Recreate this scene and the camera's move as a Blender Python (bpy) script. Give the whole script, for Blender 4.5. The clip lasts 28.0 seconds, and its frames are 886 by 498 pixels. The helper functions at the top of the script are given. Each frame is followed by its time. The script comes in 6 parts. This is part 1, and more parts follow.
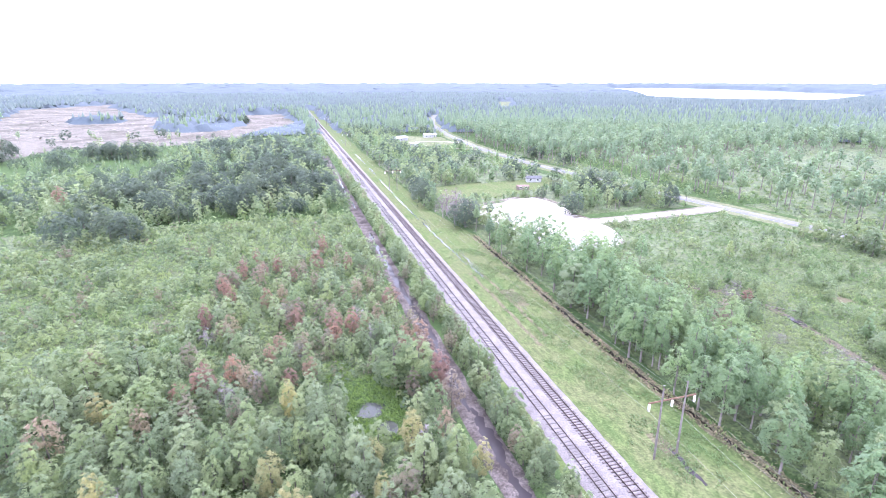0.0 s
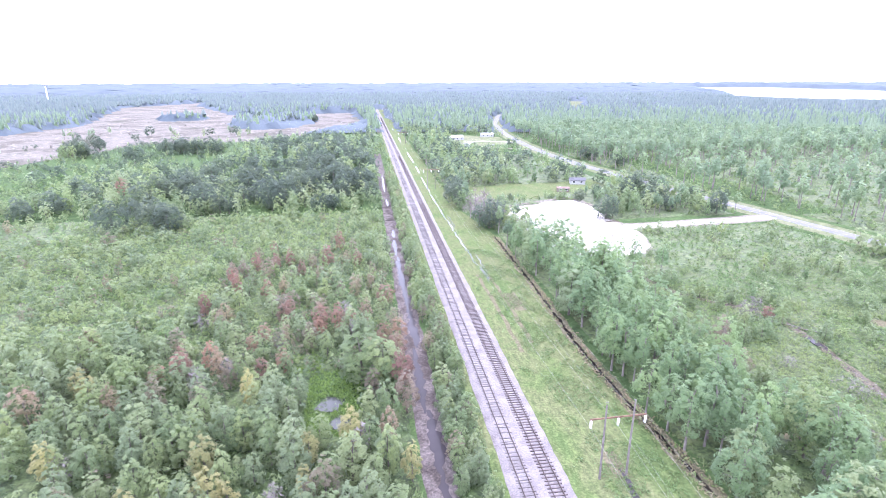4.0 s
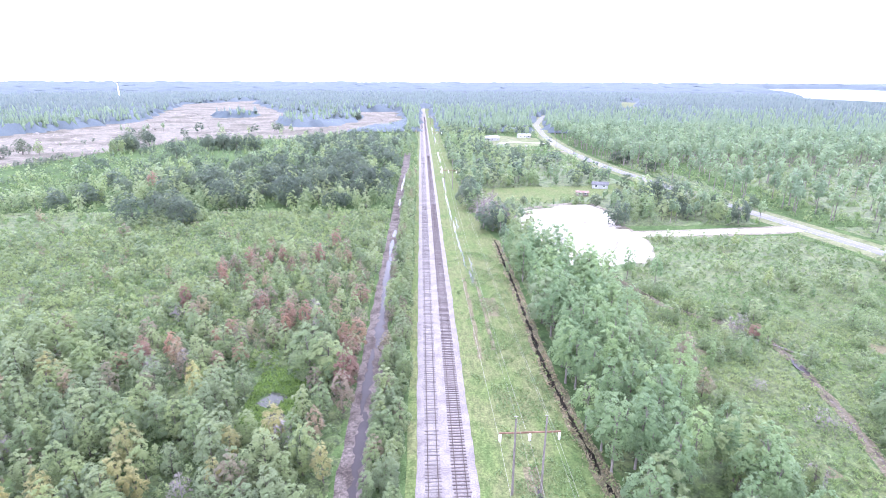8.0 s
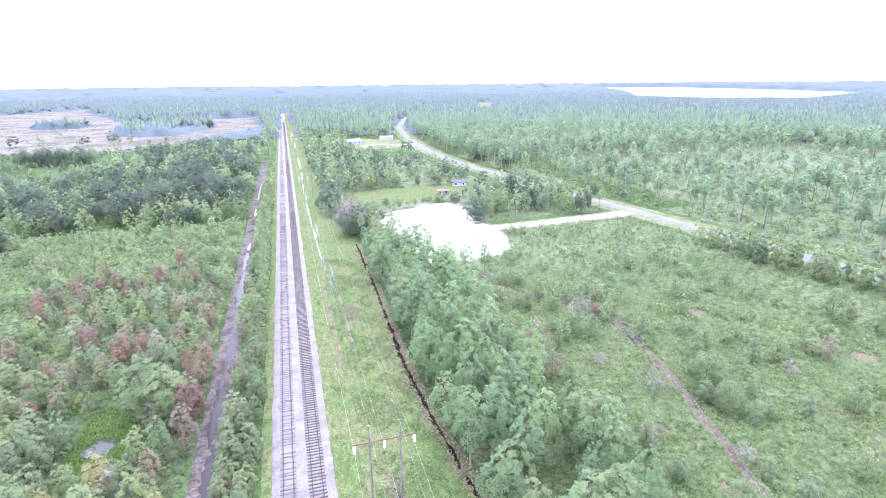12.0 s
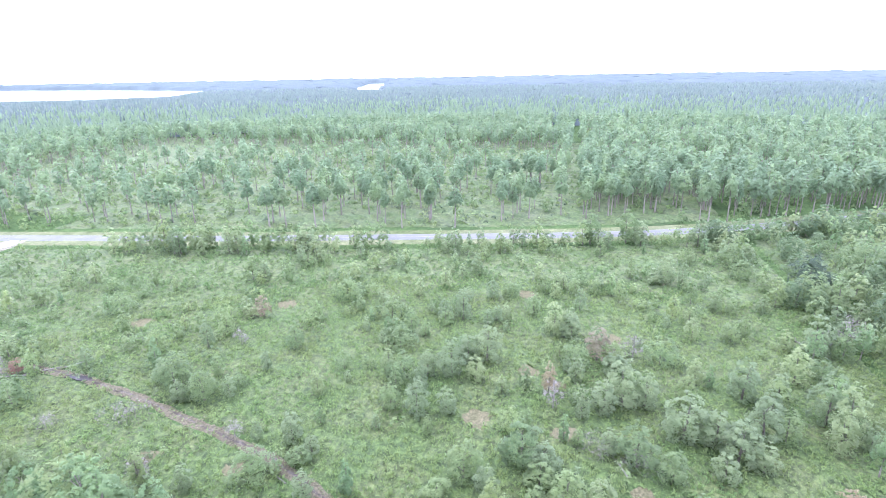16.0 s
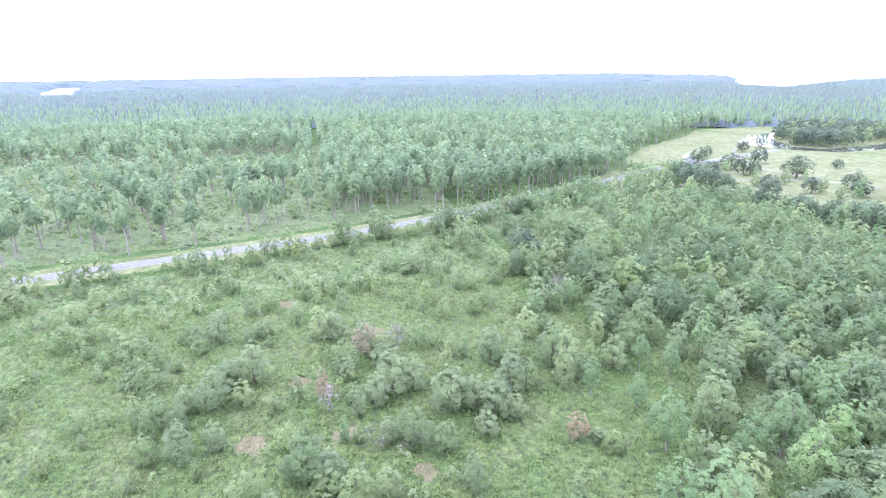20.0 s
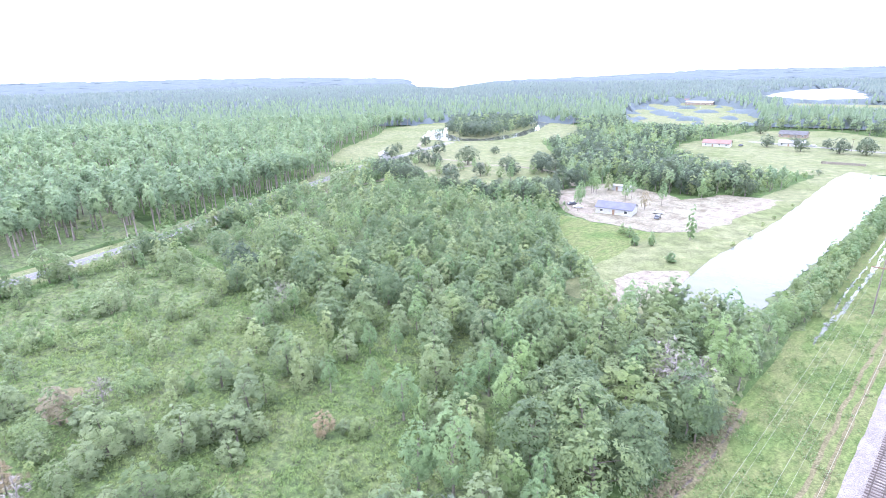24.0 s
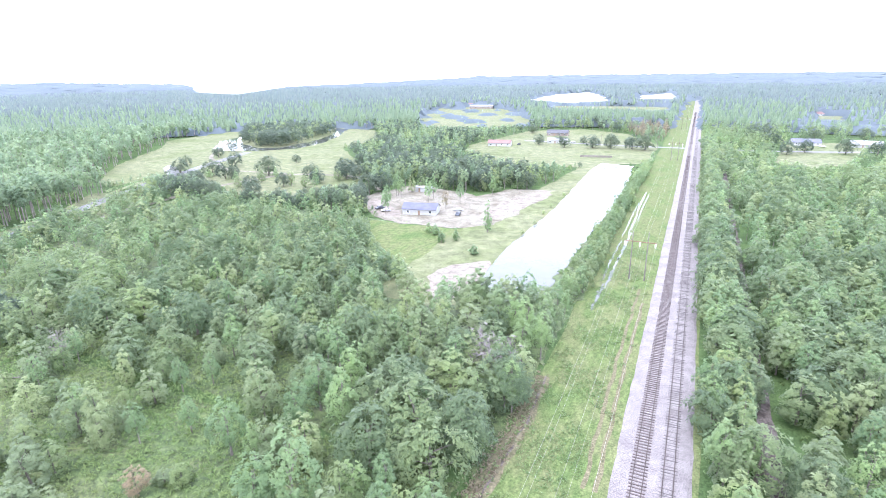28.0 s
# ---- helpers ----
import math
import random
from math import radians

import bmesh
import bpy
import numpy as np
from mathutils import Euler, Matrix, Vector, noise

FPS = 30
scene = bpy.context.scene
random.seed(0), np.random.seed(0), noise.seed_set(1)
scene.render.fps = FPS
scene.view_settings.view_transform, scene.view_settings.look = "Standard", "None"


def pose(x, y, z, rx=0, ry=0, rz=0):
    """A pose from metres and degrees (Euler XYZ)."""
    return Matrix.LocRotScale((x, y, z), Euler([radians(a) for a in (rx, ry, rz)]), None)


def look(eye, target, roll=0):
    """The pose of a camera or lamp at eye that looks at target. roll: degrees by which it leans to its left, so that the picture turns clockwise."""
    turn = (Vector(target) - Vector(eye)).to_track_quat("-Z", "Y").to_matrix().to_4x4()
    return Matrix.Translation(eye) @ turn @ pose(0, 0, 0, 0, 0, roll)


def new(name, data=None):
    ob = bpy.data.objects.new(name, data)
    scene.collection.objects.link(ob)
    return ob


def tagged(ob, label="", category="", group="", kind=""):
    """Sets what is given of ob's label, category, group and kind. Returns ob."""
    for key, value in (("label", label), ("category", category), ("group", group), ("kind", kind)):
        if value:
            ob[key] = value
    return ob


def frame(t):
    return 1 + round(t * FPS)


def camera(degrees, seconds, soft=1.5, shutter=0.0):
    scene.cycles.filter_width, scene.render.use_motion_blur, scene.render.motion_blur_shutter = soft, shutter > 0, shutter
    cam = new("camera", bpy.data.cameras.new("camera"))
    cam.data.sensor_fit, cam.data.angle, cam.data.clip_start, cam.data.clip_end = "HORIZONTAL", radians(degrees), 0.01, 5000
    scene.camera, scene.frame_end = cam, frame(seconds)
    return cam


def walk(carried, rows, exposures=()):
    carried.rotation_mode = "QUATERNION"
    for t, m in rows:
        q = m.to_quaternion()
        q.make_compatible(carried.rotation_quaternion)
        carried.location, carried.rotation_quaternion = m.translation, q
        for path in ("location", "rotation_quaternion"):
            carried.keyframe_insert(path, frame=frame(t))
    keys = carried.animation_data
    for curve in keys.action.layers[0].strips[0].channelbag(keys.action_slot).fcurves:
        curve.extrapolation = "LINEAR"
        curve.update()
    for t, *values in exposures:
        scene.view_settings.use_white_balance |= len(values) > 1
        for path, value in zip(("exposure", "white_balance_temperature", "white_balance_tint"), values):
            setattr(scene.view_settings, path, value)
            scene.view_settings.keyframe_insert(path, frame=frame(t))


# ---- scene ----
cam = camera(79.5, 28.0, soft=0.9)
PATH = [
    (0, (-42.796, 1.279, 57.891), (-42.266, 3.11, 57.287), 0.0),
    (0.5, (-41.028, 1.18, 57.742), (-40.506, 3.013, 57.137), 0.1),
    (1, (-38.929, 1.071, 57.616), (-38.417, 2.907, 57.011), 0.1),
    (1.5, (-36.617, 1.007, 57.561), (-36.117, 2.848, 56.959), -0.2),
    (2, (-34.122, 0.654, 57.551), (-33.68, 2.509, 56.947), -0.0),
    (2.5, (-31.319, 0.114, 57.586), (-30.947, 1.984, 56.981), 0.1),
    (3, (-28.281, -0.611, 57.644), (-27.942, 1.265, 57.039), -0.0),
    (3.5, (-25.738, -1.35, 57.627), (-25.423, 0.53, 57.022), -0.1),
    (5.5, (-14.869, -3.43, 57.971), (-14.771, -1.527, 57.364), -0.1),
    (6, (-11.922, -3.563, 57.964), (-11.842, -1.659, 57.357), -0.0),
    (6.5, (-9.235, -3.445, 57.995), (-9.156, -1.542, 57.387), 0.1),
    (7, (-6.747, -3.296, 58.128), (-6.669, -1.392, 57.52), 0.2),
    (7.5, (-4.93, -3.136, 58.254), (-4.853, -1.232, 57.646), 0.1),
    (8, (-3.475, -2.939, 58.261), (-3.396, -1.035, 57.653), 0.2),
    (8.5, (-2.106, -2.722, 58.214), (-2.031, -0.818, 57.606), 0.2),
    (9, (-0.676, -2.763, 58.183), (-0.607, -0.858, 57.577), 0.1),
    (9.5, (0.226, -2.783, 58.133), (0.291, -0.878, 57.528), 0.0),
    (10, (1.005, -2.62, 58.045), (1.089, -0.715, 57.441), 0.0),
    (10.5, (1.263, -2.307, 58.026), (1.451, -0.409, 57.424), -0.1),
    (11, (1.116, -2.009, 58.129), (1.392, -0.122, 57.526), -0.0),
    (11.5, (1.593, -2.025, 58.063), (1.969, -0.154, 57.462), -0.3),
    (13.5, (3.159, -1.979, 57.666), (4.341, -0.484, 57.059), -1.0),
    (14, (3.149, -1.72, 57.534), (4.541, -0.42, 56.923), -1.2),
    (14.5, (2.824, -0.816, 57.421), (4.389, 0.265, 56.803), -0.8),
    (15, (2.64, -0.401, 57.272), (4.338, 0.456, 56.652), -0.8),
    (15.5, (2.801, -0.369, 57.134), (4.598, 0.254, 56.513), -0.9),
    (16, (2.88, -0.289, 57.124), (4.723, 0.173, 56.5), -1.0),
    (16.5, (2.823, -0.207, 57.149), (4.686, 0.168, 56.525), -0.9),
    (17, (2.783, -0.234, 57.198), (4.658, 0.073, 56.573), -0.9),
    (17.5, (2.902, -0.172, 57.147), (4.784, 0.091, 56.522), -0.8),
    (18, (2.915, -0.151, 57.157), (4.8, 0.086, 56.533), -0.7),
    (18.5, (2.863, -0.314, 57.207), (4.76, -0.216, 56.582), -0.7),
    (19, (2.9, -0.467, 57.247), (4.798, -0.551, 56.62), -0.8),
    (19.5, (3.062, -0.674, 57.292), (4.939, -0.954, 56.662), -0.9),
    (20, (3.0, -0.574, 57.298), (4.848, -1.006, 56.669), -0.8),
    (20.5, (2.894, -0.823, 57.424), (4.712, -1.366, 56.792), -1.0),
    (21, (2.675, -0.972, 57.619), (4.414, -1.73, 56.986), -1.0),
    (21.5, (2.456, -0.861, 57.77), (4.107, -1.794, 57.136), -1.0),
    (22, (2.422, -0.807, 57.871), (4.006, -1.85, 57.237), -1.0),
    (22.5, (2.108, -0.899, 57.955), (3.618, -2.047, 57.32), -1.1),
    (24.5, (0.646, -0.763, 57.892), (1.944, -2.148, 57.262), -1.1),
    (25, (0.668, -1.028, 57.824), (1.868, -2.5, 57.196), -1.1),
    (25.5, (0.444, -0.92, 57.816), (1.574, -2.446, 57.191), -1.1),
    (26, (0.506, -0.92, 57.864), (1.57, -2.495, 57.239), -1.1),
    (26.5, (0.587, -0.659, 58.04), (1.584, -2.277, 57.416), -1.1),
    (27, (0.763, -0.281, 58.298), (1.693, -1.938, 57.674), -1.0),
    (27.5, (0.921, 0.205, 58.592), (1.783, -1.488, 57.968), -0.9),
    (28, (0.601, 0.516, 58.919), (1.405, -1.205, 58.294), -0.8),
]
walk(cam, [(t, look(eye, target, roll)) for t, eye, target, roll in PATH], [(0.0, 2.38, 5700, 28.0), (9.0, 2.37, 5690, 26.5), (16.0, 2.35, 5650, 18.5), (22.0, 2.40, 5730, 19.0), (28.0, 2.40, 5860, 17.5)])

# ---- world, sun, exposure ----
world = bpy.data.worlds.new("overcast_sky")
scene.world = world
world.use_nodes = True
wn, wl = world.node_tree.nodes, world.node_tree.links
wn.clear()
sky = wn.new("ShaderNodeTexSky")
sky.sky_type, sky.sun_disc = "NISHITA", False
sky.sun_elevation, sky.sun_rotation = radians(58), radians(205)
sky_bg = wn.new("ShaderNodeBackground")
sky_bg.inputs["Strength"].default_value = 0.06
wl.new(sky.outputs[0], sky_bg.inputs["Color"])
cloud_bg = wn.new("ShaderNodeBackground")
cloud_bg.inputs["Strength"].default_value = 0.85
cloud_noise = wn.new("ShaderNodeTexNoise")
cloud_noise.inputs["Scale"].default_value = 2.2
cloud_noise.inputs["Detail"].default_value = 4
cloud_ramp = wn.new("ShaderNodeValToRGB")
cloud_ramp.color_ramp.elements[0].color = (0.90, 0.93, 1.0, 1)
cloud_ramp.color_ramp.elements[1].color = (1.0, 1.0, 1.0, 1)
cloud_coord = wn.new("ShaderNodeTexCoord")
wl.new(cloud_coord.outputs["Generated"], cloud_noise.inputs["Vector"])
wl.new(cloud_noise.outputs[0], cloud_ramp.inputs[0])
wl.new(cloud_ramp.outputs[0], cloud_bg.inputs["Color"])
sky_add = wn.new("ShaderNodeAddShader")
wl.new(sky_bg.outputs[0], sky_add.inputs[0])
wl.new(cloud_bg.outputs[0], sky_add.inputs[1])
sky_out = wn.new("ShaderNodeOutputWorld")
wl.new(sky_add.outputs[0], sky_out.inputs[0])
sun_data = bpy.data.lights.new("sun", "SUN")
sun_data.energy, sun_data.angle, sun_data.color = 0.75, radians(24), (1.0, 0.96, 0.9)
sun = new("sun", sun_data)
sun.matrix_world = pose(0, 0, 120, 32, 0, 155)

# ---- materials ----
def mat_nodes(name):
    m = bpy.data.materials.new(name)
    m.use_nodes = True
    n, l = m.node_tree.nodes, m.node_tree.links
    return m, n, l, n["Principled BSDF"]


def noise_node(n, l, scale, detail=3.0, rough=0.6, stretch=None):
    """A noise in world metres: one lump about 1/scale metres wide."""
    geo = n.new("ShaderNodeNewGeometry")
    tex = n.new("ShaderNodeTexNoise")
    tex.inputs["Scale"].default_value = scale
    tex.inputs["Detail"].default_value = detail
    tex.inputs["Roughness"].default_value = rough
    if stretch:
        mul = n.new("ShaderNodeVectorMath")
        mul.operation = "MULTIPLY"
        mul.inputs[1].default_value = stretch
        l.new(geo.outputs["Position"], mul.inputs[0])
        l.new(mul.outputs[0], tex.inputs["Vector"])
    else:
        l.new(geo.outputs["Position"], tex.inputs["Vector"])
    return tex.outputs[0]


def ramp(n, l, source, stops):
    r = n.new("ShaderNodeValToRGB")
    while len(r.color_ramp.elements) < len(stops):
        r.color_ramp.elements.new(0.5)
    for e, (pos, col) in zip(r.color_ramp.elements, stops):
        e.position = pos
        e.color = (*col, 1) if len(col) == 3 else col
    l.new(source, r.inputs[0])
    return r.outputs[0]


def mix(n, l, fac, a, b, mode="MIX"):
    m = n.new("ShaderNodeMix")
    m.data_type, m.blend_type = "RGBA", mode
    for socket, value in ((m.inputs[0], fac), (m.inputs[6], a), (m.inputs[7], b)):
        if isinstance(value, (int, float)):
            socket.default_value = value
        elif isinstance(value, tuple):
            socket.default_value = (*value, 1)
        else:
            l.new(value, socket)
    return m.outputs[2]


def add_bump(n, l, bsdf, source, strength, distance):
    b = n.new("ShaderNodeBump")
    b.inputs["Strength"].default_value = strength
    b.inputs["Distance"].default_value = distance
    l.new(source, b.inputs["Height"])
    l.new(b.outputs[0], bsdf.inputs["Normal"])


# foliage sheen stands in for haze, paling leaves at grazing angles
HAZE_SHEEN = 0.17
LEAF = 1.66


def leaf_mat(name, dark, light, other, stand=0.06, through_leaf=0.6, sheen=1.0, gloss=0.18, mottle=0.0, tint=(0.85, 0.92, 1.0), gaps=0.39):
    """Foliage: leaf to leaf and tree to tree variation, some light through the blade, gaps between the leaves of a spray."""
    m, n, l, p = mat_nodes(name)
    geo = n.new("ShaderNodeNewGeometry")
    dark, light, other = [tuple(LEAF * c * k for c, k in zip(tone, (1.11, 1.0, 1.19))) for tone in (dark, light, other)]
    dark = tuple(1.14 * c for c in dark)
    leaf = ramp(n, l, geo.outputs["Random Per Island"], [(0.0, dark), (1.0, light)])
    tree = ramp(n, l, noise_node(n, l, stand, 2.0), [(0.40, (0, 0, 0)), (0.62, (1, 1, 1))])
    info = n.new("ShaderNodeObjectInfo")
    own = ramp(n, l, info.outputs["Random"], [(0.0, (0.82, 0.86, 0.86)), (0.5, (1, 1, 1)), (1.0, (1.2, 1.16, 1.04))])
    col = mix(n, l, 0.55, leaf, mix(n, l, tree, leaf, other))
    col = mix(n, l, 1.0, col, own, "MULTIPLY")
    fine = noise_node(n, l, 3.2, 3.0, 0.7)
    col = mix(n, l, 1.0, col, ramp(n, l, fine, [(0.34, (0.8, 0.82, 0.82)), (0.66, (1.2, 1.18, 1.15))]), "MULTIPLY")
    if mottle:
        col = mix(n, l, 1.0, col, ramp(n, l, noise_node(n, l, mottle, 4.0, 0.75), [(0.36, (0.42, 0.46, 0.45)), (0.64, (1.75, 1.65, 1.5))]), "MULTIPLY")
    add_bump(n, l, p, fine, 0.6, 0.12)
    l.new(col, p.inputs["Base Color"])
    p.inputs["Roughness"].default_value = 0.7
    p.inputs["Specular IOR Level"].default_value = gloss
    p.inputs["Sheen Weight"].default_value = HAZE_SHEEN * sheen
    p.inputs["Sheen Tint"].default_value = (*tint, 1)
    p.inputs["Sheen Roughness"].default_value = 0.6
    t = n.new("ShaderNodeBsdfTranslucent")
    l.new(col, t.inputs["Color"])
    s = n.new("ShaderNodeMixShader")
    s.inputs[0].default_value = through_leaf
    l.new(p.outputs[0], s.inputs[1])
    l.new(t.outputs[0], s.inputs[2])
    out = s.outputs[0]
    if gaps:
        clear = n.new("ShaderNodeBsdfTransparent")
        spray = n.new("ShaderNodeMixShader")
        l.new(ramp(n, l, noise_node(n, l, 4.6, 1.0), [(gaps - 0.015, (0, 0, 0)), (gaps + 0.015, (1, 1, 1))]), spray.inputs[0])
        l.new(clear.outputs[0], spray.inputs[1])
        l.new(out, spray.inputs[2])
        out = spray.outputs[0]
    l.new(out, n["Material Output"].inputs[0])
    return m


def plain_mat(name, a, b, scale=3.0, rough=0.8, metal=0.0, bump=0.0, fine=20.0, stretch=None, spec=0.5, grain=0.35):
    """Two tones in world metres at two scales, with an optional relief."""
    m, n, l, p = mat_nodes(name)
    big = noise_node(n, l, scale, 4.0, 0.65, stretch)
    small = noise_node(n, l, scale * fine, 2.0)
    col = mix(n, l, ramp(n, l, big, [(0.35, (0, 0, 0)), (0.65, (1, 1, 1))]), a, b)
    col = mix(n, l, grain, col, mix(n, l, 1.0, col, ramp(n, l, small, [(0.3, (0.55, 0.55, 0.55)), (0.7, (1.35, 1.35, 1.35))]), "MULTIPLY"))
    info = n.new("ShaderNodeObjectInfo")
    col = mix(n, l, 1.0, col, ramp(n, l, info.outputs["Random"], [(0.0, (0.85, 0.85, 0.85)), (1.0, (1.1, 1.1, 1.1))]), "MULTIPLY")
    l.new(col, p.inputs["Base Color"])
    p.inputs["Roughness"].default_value = rough
    p.inputs["Metallic"].default_value = metal
    p.inputs["Specular IOR Level"].default_value = spec
    if bump:
        add_bump(n, l, p, small, 0.6, bump)
    return m


def ground_mat(name, tones, patch, bump=0.15, sheen=0.0, stretch=None):
    """Open ground: tones in patches of 1/patch metres, broken by tufts and fine grain."""
    m, n, l, p = mat_nodes(name)
    step = 1.0 / (len(tones) - 1)
    big = noise_node(n, l, patch, 5.0, 0.7, stretch)
    base = ramp(n, l, big, [(0.30 + 0.40 * i * step, c) for i, c in enumerate(tones)])
    tuft = noise_node(n, l, patch * 9, 4.0, 0.7, stretch)
    grain = noise_node(n, l, 2.3, 3.0, 0.7)
    col = mix(n, l, 0.8, base, mix(n, l, 1.0, base, ramp(n, l, tuft, [(0.32, (0.55, 0.6, 0.55)), (0.68, (1.4, 1.35, 1.3))]), "MULTIPLY"))
    col = mix(n, l, 0.7, col, mix(n, l, 1.0, col, ramp(n, l, grain, [(0.34, (0.55, 0.58, 0.55)), (0.66, (1.4, 1.38, 1.35))]), "MULTIPLY"))
    l.new(col, p.inputs["Base Color"])
    p.inputs["Roughness"].default_value = 0.9
    p.inputs["Specular IOR Level"].default_value = 0.05
    p.inputs["Sheen Weight"].default_value = sheen
    p.inputs["Sheen Roughness"].default_value = 0.6
    if bump:
        add_bump(n, l, p, grain, 0.8, bump)
    return m


def water_mat(name, col, rough=0.04, gloss=0.5):
    m, n, l, p = mat_nodes(name)
    l.new(ramp(n, l, noise_node(n, l, 0.15, 3.0), [(0.3, col), (0.7, tuple(c * 1.4 for c in col))]), p.inputs["Base Color"])
    p.inputs["Roughness"].default_value = rough
    p.inputs["IOR"].default_value = 1.33
    p.inputs["Specular IOR Level"].default_value = gloss
    add_bump(n, l, p, noise_node(n, l, 1.6, 3.0), 0.12, 0.05)
    return m


